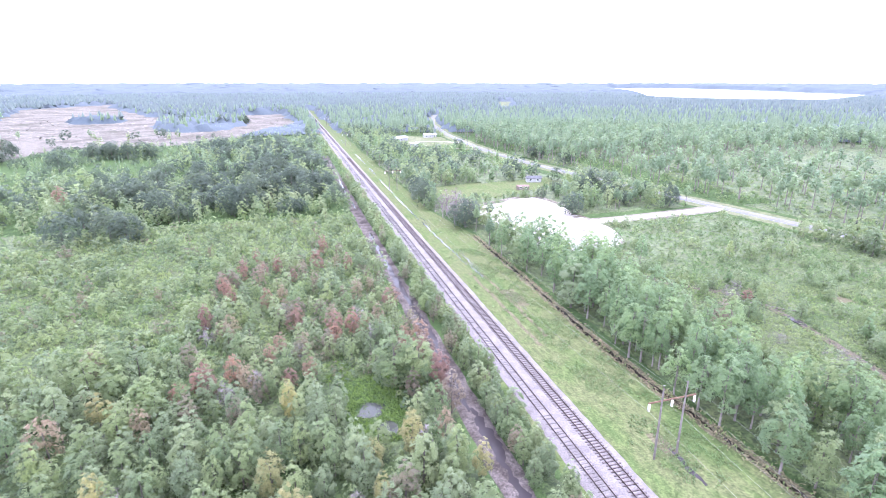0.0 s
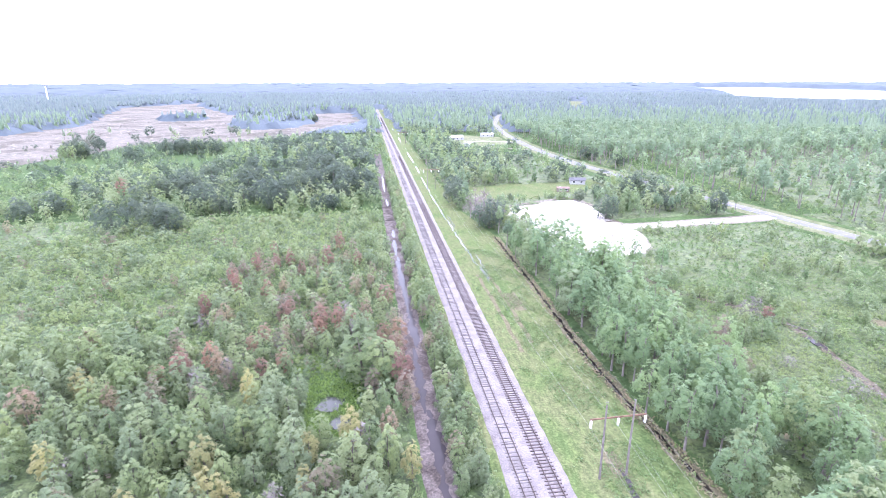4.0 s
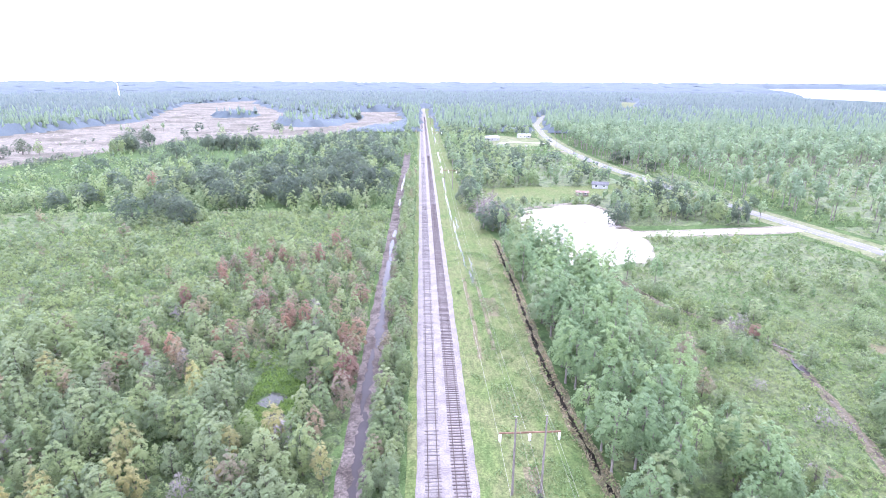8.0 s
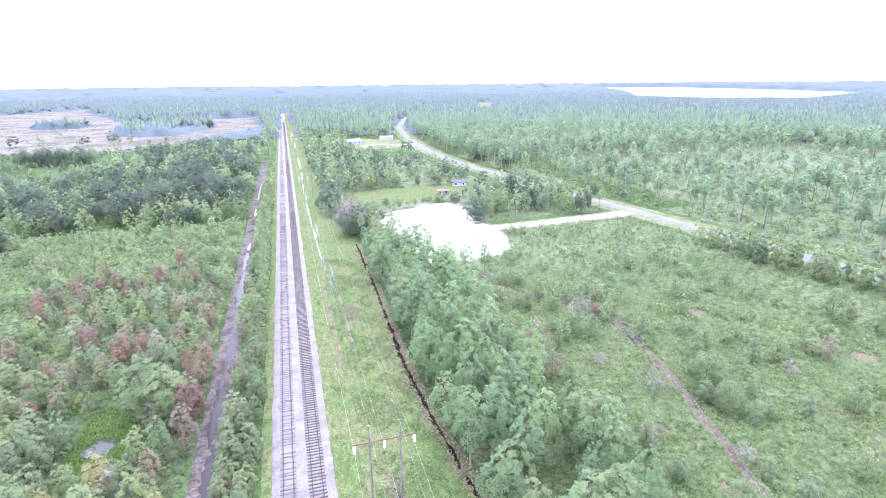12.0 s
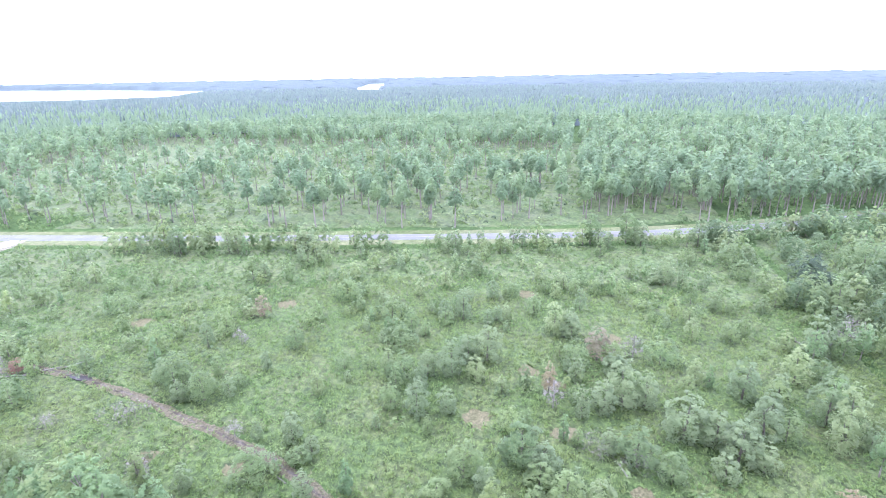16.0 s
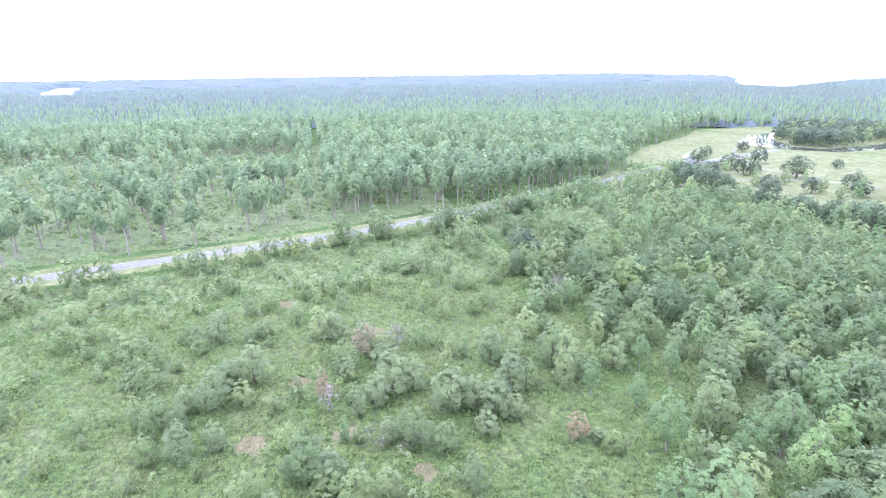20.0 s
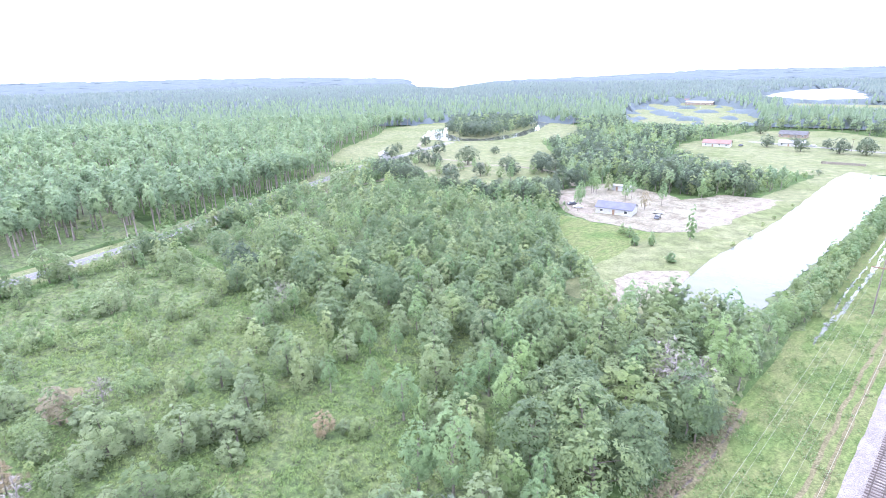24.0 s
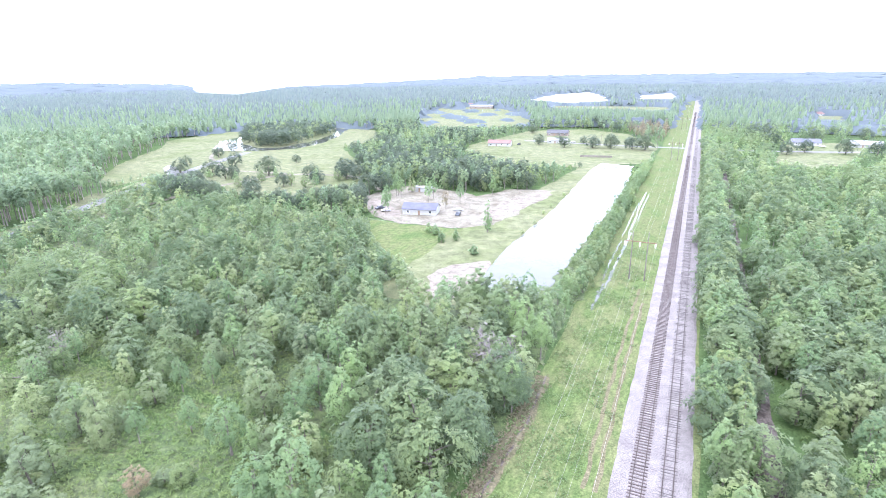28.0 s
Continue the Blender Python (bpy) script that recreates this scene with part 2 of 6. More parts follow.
M = {
    "broadleaf": leaf_mat("broadleaf_foliage", (0.08, 0.124, 0.05), (0.135, 0.188, 0.077), (0.13, 0.172, 0.077)),
    "greyleaf": leaf_mat("grey_green_foliage", (0.098, 0.136, 0.064), (0.154, 0.204, 0.096), (0.136, 0.184, 0.084)),
    "limeleaf": leaf_mat("lime_foliage", (0.09, 0.13, 0.052), (0.155, 0.205, 0.08), (0.125, 0.175, 0.07)),
    "yellowleaf": leaf_mat("yellow_foliage", (0.13, 0.14, 0.05), (0.22, 0.22, 0.085), (0.16, 0.18, 0.07)),
    "redleaf": leaf_mat("red_maple_foliage", (0.132, 0.082, 0.056), (0.178, 0.118, 0.08), (0.14, 0.122, 0.068)),
    "brownleaf": leaf_mat("russet_foliage", (0.112, 0.1, 0.062), (0.165, 0.146, 0.092), (0.13, 0.144, 0.074)),
    "oakleaf": leaf_mat("dark_oak_foliage", (0.036, 0.056, 0.034), (0.066, 0.092, 0.052), (0.056, 0.08, 0.047)),
    "hardleaf": leaf_mat("deep_green_hardwood_foliage", (0.062, 0.098, 0.046), (0.108, 0.154, 0.068), (0.092, 0.134, 0.06)),
    "pineleaf": leaf_mat("pine_needles", (0.085, 0.14, 0.06), (0.14, 0.21, 0.085), (0.115, 0.175, 0.075)),
    "plantation": leaf_mat("plantation_pine_needles", (0.088, 0.138, 0.07), (0.14, 0.2, 0.1), (0.118, 0.172, 0.09), 0.02),
    "undergrowth": leaf_mat("undergrowth_leaves", (0.055, 0.098, 0.034), (0.11, 0.168, 0.058), (0.118, 0.152, 0.06), 0.05, sheen=0.4, tint=(1.0, 1.0, 0.8)),
    # base colour kept dark to imitate shadowed gaps under the leaves
    "thicket": leaf_mat("shade_toned_thicket", (0.022, 0.041, 0.0125), (0.029, 0.05, 0.016), (0.04, 0.051, 0.022), 0.11, 0.1, 0.4, mottle=0.8, tint=(1.0, 1.0, 0.8), gaps=0),
    # bluish tones and sheen put distance haze into the far trees' colour
    "fartops": leaf_mat("hazy_far_pine_tops", (0.045, 0.068, 0.057), (0.076, 0.103, 0.085), (0.058, 0.083, 0.073), 0.012, 0.2, 0.35, 0.02, tint=(0.8, 0.95, 1.0), gaps=0),
    # canopy colour also holds the shade inside the crowns
    "canopy": leaf_mat("hazy_far_canopy", (0.029, 0.042, 0.042), (0.055, 0.073, 0.07), (0.043, 0.058, 0.057), 0.012, 0.15, 0.22, 0.02, tint=(0.85, 1.0, 1.0), gaps=0),
    "reed": leaf_mat("reed_blades", (0.055, 0.10, 0.02), (0.10, 0.165, 0.04), (0.08, 0.13, 0.03)),
    "weed": leaf_mat("verge_weed_leaves", (0.065, 0.115, 0.035), (0.12, 0.185, 0.06), (0.11, 0.15, 0.06), 0.2),
    "pinkwood": plain_mat("pinkish_bare_wood", (0.17, 0.135, 0.13), (0.27, 0.225, 0.22), 0.9, 0.85, bump=0.02),
    "bark": plain_mat("grey_bark", (0.09, 0.075, 0.065), (0.17, 0.15, 0.13), 1.5, 0.9, bump=0.03),
    "pinebark": plain_mat("pine_bark", (0.15, 0.128, 0.115), (0.24, 0.21, 0.19), 1.5, 0.9, bump=0.03),
    "deadwood": plain_mat("bleached_dead_wood", (0.15, 0.132, 0.125), (0.25, 0.225, 0.215), 0.9, 0.85, bump=0.02),
    "ground": ground_mat("woodland_ground", [(0.035, 0.05, 0.028), (0.05, 0.08, 0.033), (0.065, 0.10, 0.04), (0.06, 0.085, 0.045)], 0.035),
    "verge": ground_mat("railway_verge_grass", [(0.062, 0.096, 0.036), (0.086, 0.114, 0.046), (0.108, 0.119, 0.06), (0.072, 0.108, 0.038)], 0.12, 0.15, 0.0, (1.0, 0.45, 1.0)),
    "lawn": ground_mat("mown_lawn", [(0.086, 0.108, 0.05), (0.114, 0.127, 0.07), (0.14, 0.145, 0.092), (0.094, 0.115, 0.053)], 0.025),
    "clearcut": ground_mat("clear_cut_soil", [(0.065, 0.07, 0.05), (0.10, 0.09, 0.078), (0.16, 0.145, 0.13), (0.075, 0.074, 0.06)], 0.02),
    "sand": ground_mat("white_sand", [(0.13, 0.11, 0.10), (0.36, 0.335, 0.32), (0.42, 0.395, 0.38), (0.26, 0.23, 0.215)], 0.09, 0.05),
    "dirt": ground_mat("sandy_dirt", [(0.095, 0.085, 0.066), (0.14, 0.125, 0.105), (0.20, 0.185, 0.165), (0.105, 0.105, 0.065)], 0.12, 0.05),
    "palesand": ground_mat("pale_pinkish_sand", [(0.10, 0.085, 0.072), (0.16, 0.138, 0.124), (0.215, 0.19, 0.175), (0.115, 0.108, 0.08)], 0.3, 0.05),
    "drysoil": ground_mat("dry_brown_soil", [(0.075, 0.078, 0.046), (0.105, 0.09, 0.068), (0.13, 0.112, 0.092), (0.08, 0.09, 0.045)], 0.5, 0.1),
    "mud": ground_mat("wet_brown_mud", [(0.036, 0.031, 0.031), (0.07, 0.058, 0.057), (0.13, 0.112, 0.112), (0.045, 0.039, 0.037)], 0.25, 0.05),
    # near-black tones for the flat strip of the eastern drain
    "nearblack": ground_mat("near_black_ditch_bed", [(0.006, 0.005, 0.004), (0.012, 0.010, 0.009), (0.022, 0.019, 0.016), (0.012, 0.014, 0.008)], 0.6, 0.1),
    "drygrass": ground_mat("dry_ditch_grass", [(0.075, 0.075, 0.045), (0.11, 0.10, 0.065), (0.13, 0.115, 0.08), (0.08, 0.10, 0.045)], 0.3, 0.1),
    "ballast": plain_mat("pale_granite_ballast", (0.125, 0.11, 0.109), (0.185, 0.167, 0.165), 0.3, 0.95, bump=0.06, fine=16.0, grain=0.9),
    "asphalt": plain_mat("worn_asphalt", (0.12, 0.12, 0.128), (0.155, 0.155, 0.163), 0.15, 0.9, bump=0.01, fine=30.0),
    "paint_white": plain_mat("white_road_paint", (0.24, 0.24, 0.235), (0.36, 0.36, 0.35), 0.8, 0.7),
    "paint_yellow": plain_mat("yellow_road_paint", (0.26, 0.2, 0.09), (0.34, 0.26, 0.12), 0.8, 0.7),
    "tie": plain_mat("creosoted_tie_wood", (0.08, 0.064, 0.062), (0.122, 0.1, 0.096), 0.8, 0.9, bump=0.01),
    "oldtie": plain_mat("weathered_tie_wood", (0.075, 0.066, 0.066), (0.13, 0.117, 0.114), 0.8, 0.9, bump=0.01),
    "rail": plain_mat("rusty_rail_steel", (0.035, 0.023, 0.02), (0.06, 0.042, 0.036), 0.5, 0.6, 0.4),
    "railtop": plain_mat("worn_rail_head", (0.042, 0.03, 0.027), (0.07, 0.053, 0.047), 0.5, 0.5, 0.5),
    "pole": plain_mat("weathered_pole_wood", (0.13, 0.11, 0.10), (0.20, 0.175, 0.16), 1.2, 0.9, bump=0.01),
    "arm": plain_mat("brown_crossarm_wood", (0.12, 0.065, 0.04), (0.19, 0.115, 0.075), 1.2, 0.85, bump=0.01),
    "insulator": plain_mat("white_porcelain", (0.74, 0.74, 0.73), (0.85, 0.85, 0.84), 2.0, 0.3),
    "wire": plain_mat("aluminium_wire", (0.20, 0.20, 0.17), (0.26, 0.26, 0.22), 1.0, 0.6, 0.2),
    "water": water_mat("pond_water", (0.045, 0.047, 0.042)),
    "muddywater": water_mat("muddy_water", (0.036, 0.031, 0.034), 0.06, 0.22),
    "lakewater": water_mat("lake_water", (0.12, 0.14, 0.16), 0.15),
    "siding": plain_mat("white_siding", (0.34, 0.34, 0.33), (0.42, 0.42, 0.41), 0.6, 0.6, stretch=(1, 1, 6)),
    "tansiding": plain_mat("tan_brick_wall", (0.18, 0.145, 0.12), (0.24, 0.20, 0.17), 0.6, 0.8, bump=0.01),
    "roof_blue": plain_mat("blue_metal_roof", (0.060, 0.062, 0.105), (0.085, 0.088, 0.135), 0.4, 0.6),
    "roof_red": plain_mat("faded_red_shingles", (0.15, 0.088, 0.08), (0.20, 0.125, 0.115), 0.5, 0.9),
    "roof_grey": plain_mat("grey_shingles", (0.06, 0.06, 0.068), (0.10, 0.10, 0.11), 0.5, 0.9),
    "roof_pale": plain_mat("pale_metal_roof", (0.22, 0.22, 0.225), (0.30, 0.30, 0.305), 0.5, 0.6),
    "glass": plain_mat("dark_window_glass", (0.03, 0.035, 0.04), (0.06, 0.065, 0.07), 0.5, 0.05),
    "trim": plain_mat("white_trim", (0.72, 0.72, 0.70), (0.8, 0.8, 0.79), 1.0, 0.5),
    "door": plain_mat("brown_door", (0.18, 0.11, 0.07), (0.24, 0.16, 0.11), 1.0, 0.5),
    "car_white": plain_mat("white_car_paint", (0.4, 0.4, 0.41), (0.46, 0.46, 0.47), 0.5, 0.25),
    "car_dark": plain_mat("dark_car_paint", (0.05, 0.055, 0.07), (0.08, 0.085, 0.10), 0.5, 0.25),
    "rubber": plain_mat("tyre_rubber", (0.025, 0.025, 0.025), (0.04, 0.04, 0.04), 2.0, 0.8),
    "tank": plain_mat("white_tank_paint", (0.75, 0.76, 0.77), (0.82, 0.83, 0.84), 0.05, 0.4),
}

# ---- builders ----
rng = np.random.default_rng(11)


def quick_mesh(name, v, f, material, smooth=False, normals=None):
    """A mesh from arrays: v is n x 3, f is m x k, normals n x 3 for soft shading of leaves."""
    v = np.ascontiguousarray(v, dtype=np.float32)
    f = np.ascontiguousarray(f, dtype=np.int32)
    me = bpy.data.meshes.new(name)
    me.vertices.add(len(v))
    me.vertices.foreach_set("co", v.ravel())
    me.loops.add(f.size)
    me.loops.foreach_set("vertex_index", f.ravel())
    me.polygons.add(len(f))
    me.polygons.foreach_set("loop_start", np.arange(0, f.size, f.shape[1], dtype=np.int32))
    if smooth:
        me.polygons.foreach_set("use_smooth", np.ones(len(f), dtype=bool))
    me.update(calc_edges=True)
    if normals is not None:
        soft = me.attributes.new("custom_normal", "FLOAT_VECTOR", "POINT")
        soft.data.foreach_set("vector", np.ascontiguousarray(normals, dtype=np.float32).ravel())
    me.materials.append(material)
    return me


def leaf_mesh(name, arrays, material):
    """A mesh of leaf arrays (places, faces, normals)."""
    return quick_mesh(name, arrays[0], arrays[1], material, normals=arrays[2])


def from_bm(name, bm, material):
    me = bpy.data.meshes.new(name)
    bm.normal_update()
    bm.to_mesh(me)
    bm.free()
    me.materials.append(material)
    return me


def part(name, mesh, parent, label="", kind=""):
    ob = new(name, mesh)
    ob.parent = parent
    return tagged(ob, label=label, kind=kind)


def thing(name, x, y, z=0.0, rz=0.0, label="", category="", group="", kind=""):
    ob = new(name)
    ob.empty_display_size = 0.5
    ob.matrix_world = pose(x, y, z, 0, 0, rz)
    return tagged(ob, label, category, group, kind)


def box(bm, cx, cy, cz, sx, sy, sz, rz=0.0, bevel=0.0):
    """A box about its centre, its long edges softened."""
    geo = bmesh.ops.create_cube(bm, size=1.0, matrix=pose(cx, cy, cz, 0, 0, rz) @ Matrix.Diagonal((sx, sy, sz, 1)))
    if bevel:
        edges = list({e for v in geo["verts"] for e in v.link_edges})
        bmesh.ops.bevel(bm, geom=edges, offset=bevel, segments=1, affect="EDGES")
    return geo


def tube(path, radii, sides=6):
    """Arrays of a tapered tube along points."""
    path = np.asarray(path, float)
    ring, out, faces = np.linspace(0, 2 * np.pi, sides, endpoint=False), [], []
    for i, p in enumerate(path):
        d = path[min(i + 1, len(path) - 1)] - path[max(i - 1, 0)]
        d = d / (np.linalg.norm(d) + 1e-9)
        a = np.cross(d, (0, 0, 1) if abs(d[2]) < 0.9 else (1, 0, 0))
        a /= np.linalg.norm(a)
        b = np.cross(d, a)
        out.append(p + radii[i] * (np.cos(ring)[:, None] * a + np.sin(ring)[:, None] * b))
    for i in range(len(path) - 1):
        for j in range(sides):
            k = (j + 1) % sides
            faces.append((i * sides + j, i * sides + k, (i + 1) * sides + k, (i + 1) * sides + j))
    return np.concatenate(out), np.array(faces)


def joined(pieces):
    """One set of arrays out of several; leaf arrays keep their normals."""
    base, fs = 0, []
    for p in pieces:
        fs.append(p[1] + base)
        base += len(p[0])
    out = (np.concatenate([p[0] for p in pieces]), np.concatenate(fs))
    return out + (np.concatenate([p[2] for p in pieces]),) if len(pieces[0]) > 2 else out


def cards(centre, normal, size, stretch=1.5):
    """Pointed leaf sprays: one blade at each centre, across its normal."""
    n = len(centre)
    t = rng.normal(size=(n, 3))
    t -= normal * np.sum(t * normal, axis=1, keepdims=True)
    t /= np.linalg.norm(t, axis=1, keepdims=True) + 1e-9
    b = np.cross(normal, t)
    s = size[:, None]
    bend = normal * s * rng.uniform(-0.25, 0.1, (n, 1))
    c1 = centre + t * s * 0.6 * stretch + bend
    c2 = centre - t * s * rng.uniform(0.25, 0.6, (n, 1)) + b * s * rng.uniform(0.15, 0.36, (n, 1))
    c3 = centre - t * s * rng.uniform(0.25, 0.6, (n, 1)) - b * s * rng.uniform(0.15, 0.36, (n, 1))
    v = np.stack([c1, c2, c3], axis=1).reshape(-1, 3)
    return v, np.arange(3 * n).reshape(n, 3)


def ball(n):
    d = rng.normal(size=(n, 3))
    return d / np.linalg.norm(d, axis=1, keepdims=True)


def egg(k):
    """Outline of a rounded crown, from its base to its top."""
    return np.sin(np.pi * np.clip(0.12 + 0.86 * k, 0, 1) ** 0.74) ** 0.8


def spire(k):
    """Outline of a pine's crown: widest low down, pointed at the top."""
    return np.minimum(1, 0.45 + 2.4 * k) * np.clip(1 - k, 0.02, 1) ** 0.62 / 0.87


def leafy(h, r, base, clumps, leaves, leaf, outline, puff=0.42, depth=0.66, stretch=1.5, rough=0.45, feather=0.12):
    """A crown of leaf clumps set round an outline. Returns arrays and the clumps' centres."""
    ks = np.linspace(0, 1, 60)
    total = np.cumsum(outline(ks) + 0.12)
    k = np.interp((np.arange(clumps) + rng.uniform(0.1, 0.9, clumps)) / clumps, total / total[-1], ks)
    a = np.arange(clumps) * 2.39996 + rng.normal(0, 0.35, clumps) + rng.uniform(0, 6.28)
    p = outline(k)
    wobble = 1 + 0.14 * np.sin(2 * a + rng.uniform(0, 6.28)) + 0.10 * np.sin(3 * a + 5 * k)
    rr = r * p * depth * wobble * np.where(rng.random(clumps) < 0.22, rng.uniform(0.1, 0.5, clumps), rng.uniform(0.75, 1.15, clumps))
    cc = np.stack([rr * np.cos(a), rr * np.sin(a), base + (h - base) * (0.05 + 0.9 * k)], axis=1)
    cr = puff * r * (0.45 + 0.55 * p) * rng.uniform(0.75, 1.2, clumps)
    out = np.stack([np.cos(a), np.sin(a), 0.3 + 1.1 * k], axis=1)
    which = rng.choice(clumps, leaves, p=cr ** 2 / np.sum(cr ** 2))
    ld = ball(leaves) + 0.9 * out[which]
    ld /= np.linalg.norm(ld, axis=1, keepdims=True)
    far = np.where(rng.random(leaves) < feather, rng.uniform(1.08, 1.5, leaves), rng.uniform(0.72, 1.08, leaves))
    pos = cc[which] + ld * (cr[which] * far)[:, None]
    nor = ld + rough * ball(leaves) + np.array([0, 0, 0.35])
    nor /= np.linalg.norm(nor, axis=1, keepdims=True)
    v, f = cards(pos, nor, leaf * rng.uniform(0.6, 1.35, leaves), stretch)
    heart = np.array([0, 0, base + 0.4 * (h - base)])
    whole = (pos - heart) / np.array([r, r, 0.55 * (h - base)])
    soft = 0.55 * ld + 0.75 * whole + 0.22 * nor + np.array([0, 0, 0.15])
    soft /= np.linalg.norm(soft, axis=1, keepdims=True)
    return (v, f, np.repeat(soft, 3, axis=0)), cc


def broad_crown(h, r, base, clumps, leaves, leaf):
    return leafy(h, r, base, clumps, leaves, leaf, egg, stretch=1.2)


def trunk_arrays(h, girth, limbs, sides=6):
    """A tapered, slightly bent trunk with limbs towards the given ends."""
    sway = rng.normal(0, 0.03 * h, 2)
    zs = np.linspace(-0.15, h, 5)
    line = np.stack([sway[0] * (zs / h) ** 2, sway[1] * (zs / h) ** 2, zs], axis=1)
    pieces = [tube(line, girth * np.array([1.25, 0.9, 0.7, 0.45, 0.12]), sides)]
    for e in limbs:
        z0 = min(h * 0.85, max(0.25 * h, e[2] - 0.45 * math.hypot(e[0], e[1]) - 0.4))
        s = np.array([sway[0] * (z0 / h) ** 2, sway[1] * (z0 / h) ** 2, z0])
        m = (s + e) / 2 + np.array([0, 0, 0.08 * h * rng.random()])
        pieces.append(tube([s, m, e], girth * np.array([0.38, 0.24, 0.06]), 3))
    return joined(pieces)


def scattered(arrays, xs, ys, scale, turn, zs=0.0, tall=None):
    """Joined copies of one array shape at many places."""
    v, f = arrays[:2]
    c, s = np.cos(turn)[:, None], np.sin(turn)[:, None]
    tall = scale if tall is None else tall
    x = (v[None, :, 0] * c - v[None, :, 1] * s) * scale[:, None] + xs[:, None]
    y = (v[None, :, 0] * s + v[None, :, 1] * c) * scale[:, None] + ys[:, None]
    z = v[None, :, 2] * tall[:, None] + zs
    out = np.stack([x, y, z], axis=2).reshape(-1, 3)
    faces = (f[None] + (np.arange(len(xs)) * len(v))[:, None, None]).reshape(-1, f.shape[1])
    if len(arrays) < 3:
        return out, faces
    a = arrays[2]
    soft = np.stack([a[None, :, 0] * c - a[None, :, 1] * s, a[None, :, 0] * s + a[None, :, 1] * c, np.broadcast_to(a[None, :, 2], (len(xs), len(a)))], axis=2)
    return out, faces, soft.reshape(-1, 3)


def wave(x, y, size, seed=0.0):
    """Smooth unevenness between about -1 and 1."""
    return (np.sin(x / size + seed) * np.cos(y / size * 1.13 - seed * 1.7) + 0.6 * np.sin(x / size * 2.3 + y / size * 1.7 + seed * 2.1)
            + 0.4 * np.cos(x / size * 4.1 - y / size * 3.7 + seed)) / 2.0


def inside(poly, x, y):
    """Which of the places lie in the polygon."""
    hit = np.zeros(np.shape(x), bool)
    j = len(poly) - 1
    for i in range(len(poly)):
        (x1, y1), (x2, y2) = poly[i], poly[j]
        if y1 != y2:
            hit ^= ((y1 > y) != (y2 > y)) & (x < (x2 - x1) * (y - y1) / (y2 - y1) + x1)
        j = i
    return hit


def along(line, x, y):
    """Distance of places from a line of points."""
    best = np.full(np.shape(x), 1e9)
    for (x1, y1), (x2, y2) in zip(line[:-1], line[1:]):
        dx, dy = x2 - x1, y2 - y1
        k = np.clip(((x - x1) * dx + (y - y1) * dy) / (dx * dx + dy * dy), 0, 1)
        best = np.minimum(best, np.hypot(x - x1 - k * dx, y - y1 - k * dy))
    return best


def ragged(poly, step, wild, seed=0.0):
    """The polygon's outline, cut into short pieces and made uneven."""
    out = []
    for (x1, y1), (x2, y2) in zip(poly, poly[1:] + poly[:1]):
        n = max(1, int(math.hypot(x2 - x1, y2 - y1) / step))
        for i in range(n):
            k = i / n
            x, y = x1 + k * (x2 - x1), y1 + k * (y2 - y1)
            nx, ny = y2 - y1, x1 - x2
            d = math.hypot(nx, ny)
            w = wild * float(wave(np.float64(x), np.float64(y), step * 1.5, seed)) + 0.4 * wild * random.uniform(-1, 1)
            out.append((x + nx / d * w, y + ny / d * w))
    return out


def sheet(name, poly, z, mat, step=4.0, wild=1.0, label="", kind="structure", category="", parent=None, thick=0.12, seed=0.0):
    """A laid patch with an uneven outline and a low skirt down into the ground."""
    bm = bmesh.new()
    top = [bm.verts.new((x, y, z)) for x, y in ragged(poly, step, wild, seed)]
    low = [bm.verts.new((v.co.x, v.co.y, z - thick)) for v in top]
    fill = [bm.edges.new((a, b)) for a, b in zip(top, top[1:] + top[:1])]
    bmesh.ops.triangle_fill(bm, use_beauty=True, use_dissolve=False, edges=fill)
    for i in range(len(top)):
        j = (i + 1) % len(top)
        bm.faces.new((top[i], top[j], low[j], low[i]))
    bmesh.ops.recalc_face_normals(bm, faces=bm.faces)
    ob = new(name, from_bm(name, bm, M[mat]))
    if parent:
        ob.parent = parent
    return tagged(ob, label, category, "", kind)


def ribbon_arrays(line, offsets, z, step=4.0):
    """A strip along a line of points between two offsets, cut into short pieces."""
    pts = [line[0]]
    for (x1, y1), (x2, y2) in zip(line[:-1], line[1:]):
        n = max(1, int(math.hypot(x2 - x1, y2 - y1) / step))
        pts += [(x1 + (x2 - x1) * i / n, y1 + (y2 - y1) * i / n) for i in range(1, n + 1)]
    p = np.array(pts, float)
    for _ in range(6):
        p[1:-1] = 0.25 * p[:-2] + 0.5 * p[1:-1] + 0.25 * p[2:]
    d = np.gradient(p, axis=0)
    d /= np.linalg.norm(d, axis=1, keepdims=True)
    side = np.stack([d[:, 1], -d[:, 0]], axis=1)
    rows = [np.column_stack([p + side * o, np.full(len(p), zz)]) for o, zz in zip(offsets, z)]
    k = len(rows)
    v = np.stack(rows, axis=1).reshape(-1, 3)
    f = [(i * k + j, (i + 1) * k + j, (i + 1) * k + j + 1, i * k + j + 1) for i in range(len(p) - 1) for j in range(k - 1)]
    return v, np.array(f)[:, ::-1], p


# ---- plan ----
SAND_LOT = [(39, 234), (60, 244), (78, 251), (84, 238), (79, 212), (82, 186), (76, 166), (58, 158), (43, 162), (37, 192)]
ROAD = [(330, -330), (285, -200), (245, -118), (216, -60), (203, -25), (193, 12), (182, 62), (170, 115), (161, 165), (155, 198), (147, 240), (137, 290),
        (126, 362), (122, 430), (124, 500), (131, 590), (150, 720), (200, 900), (330, 1100)]
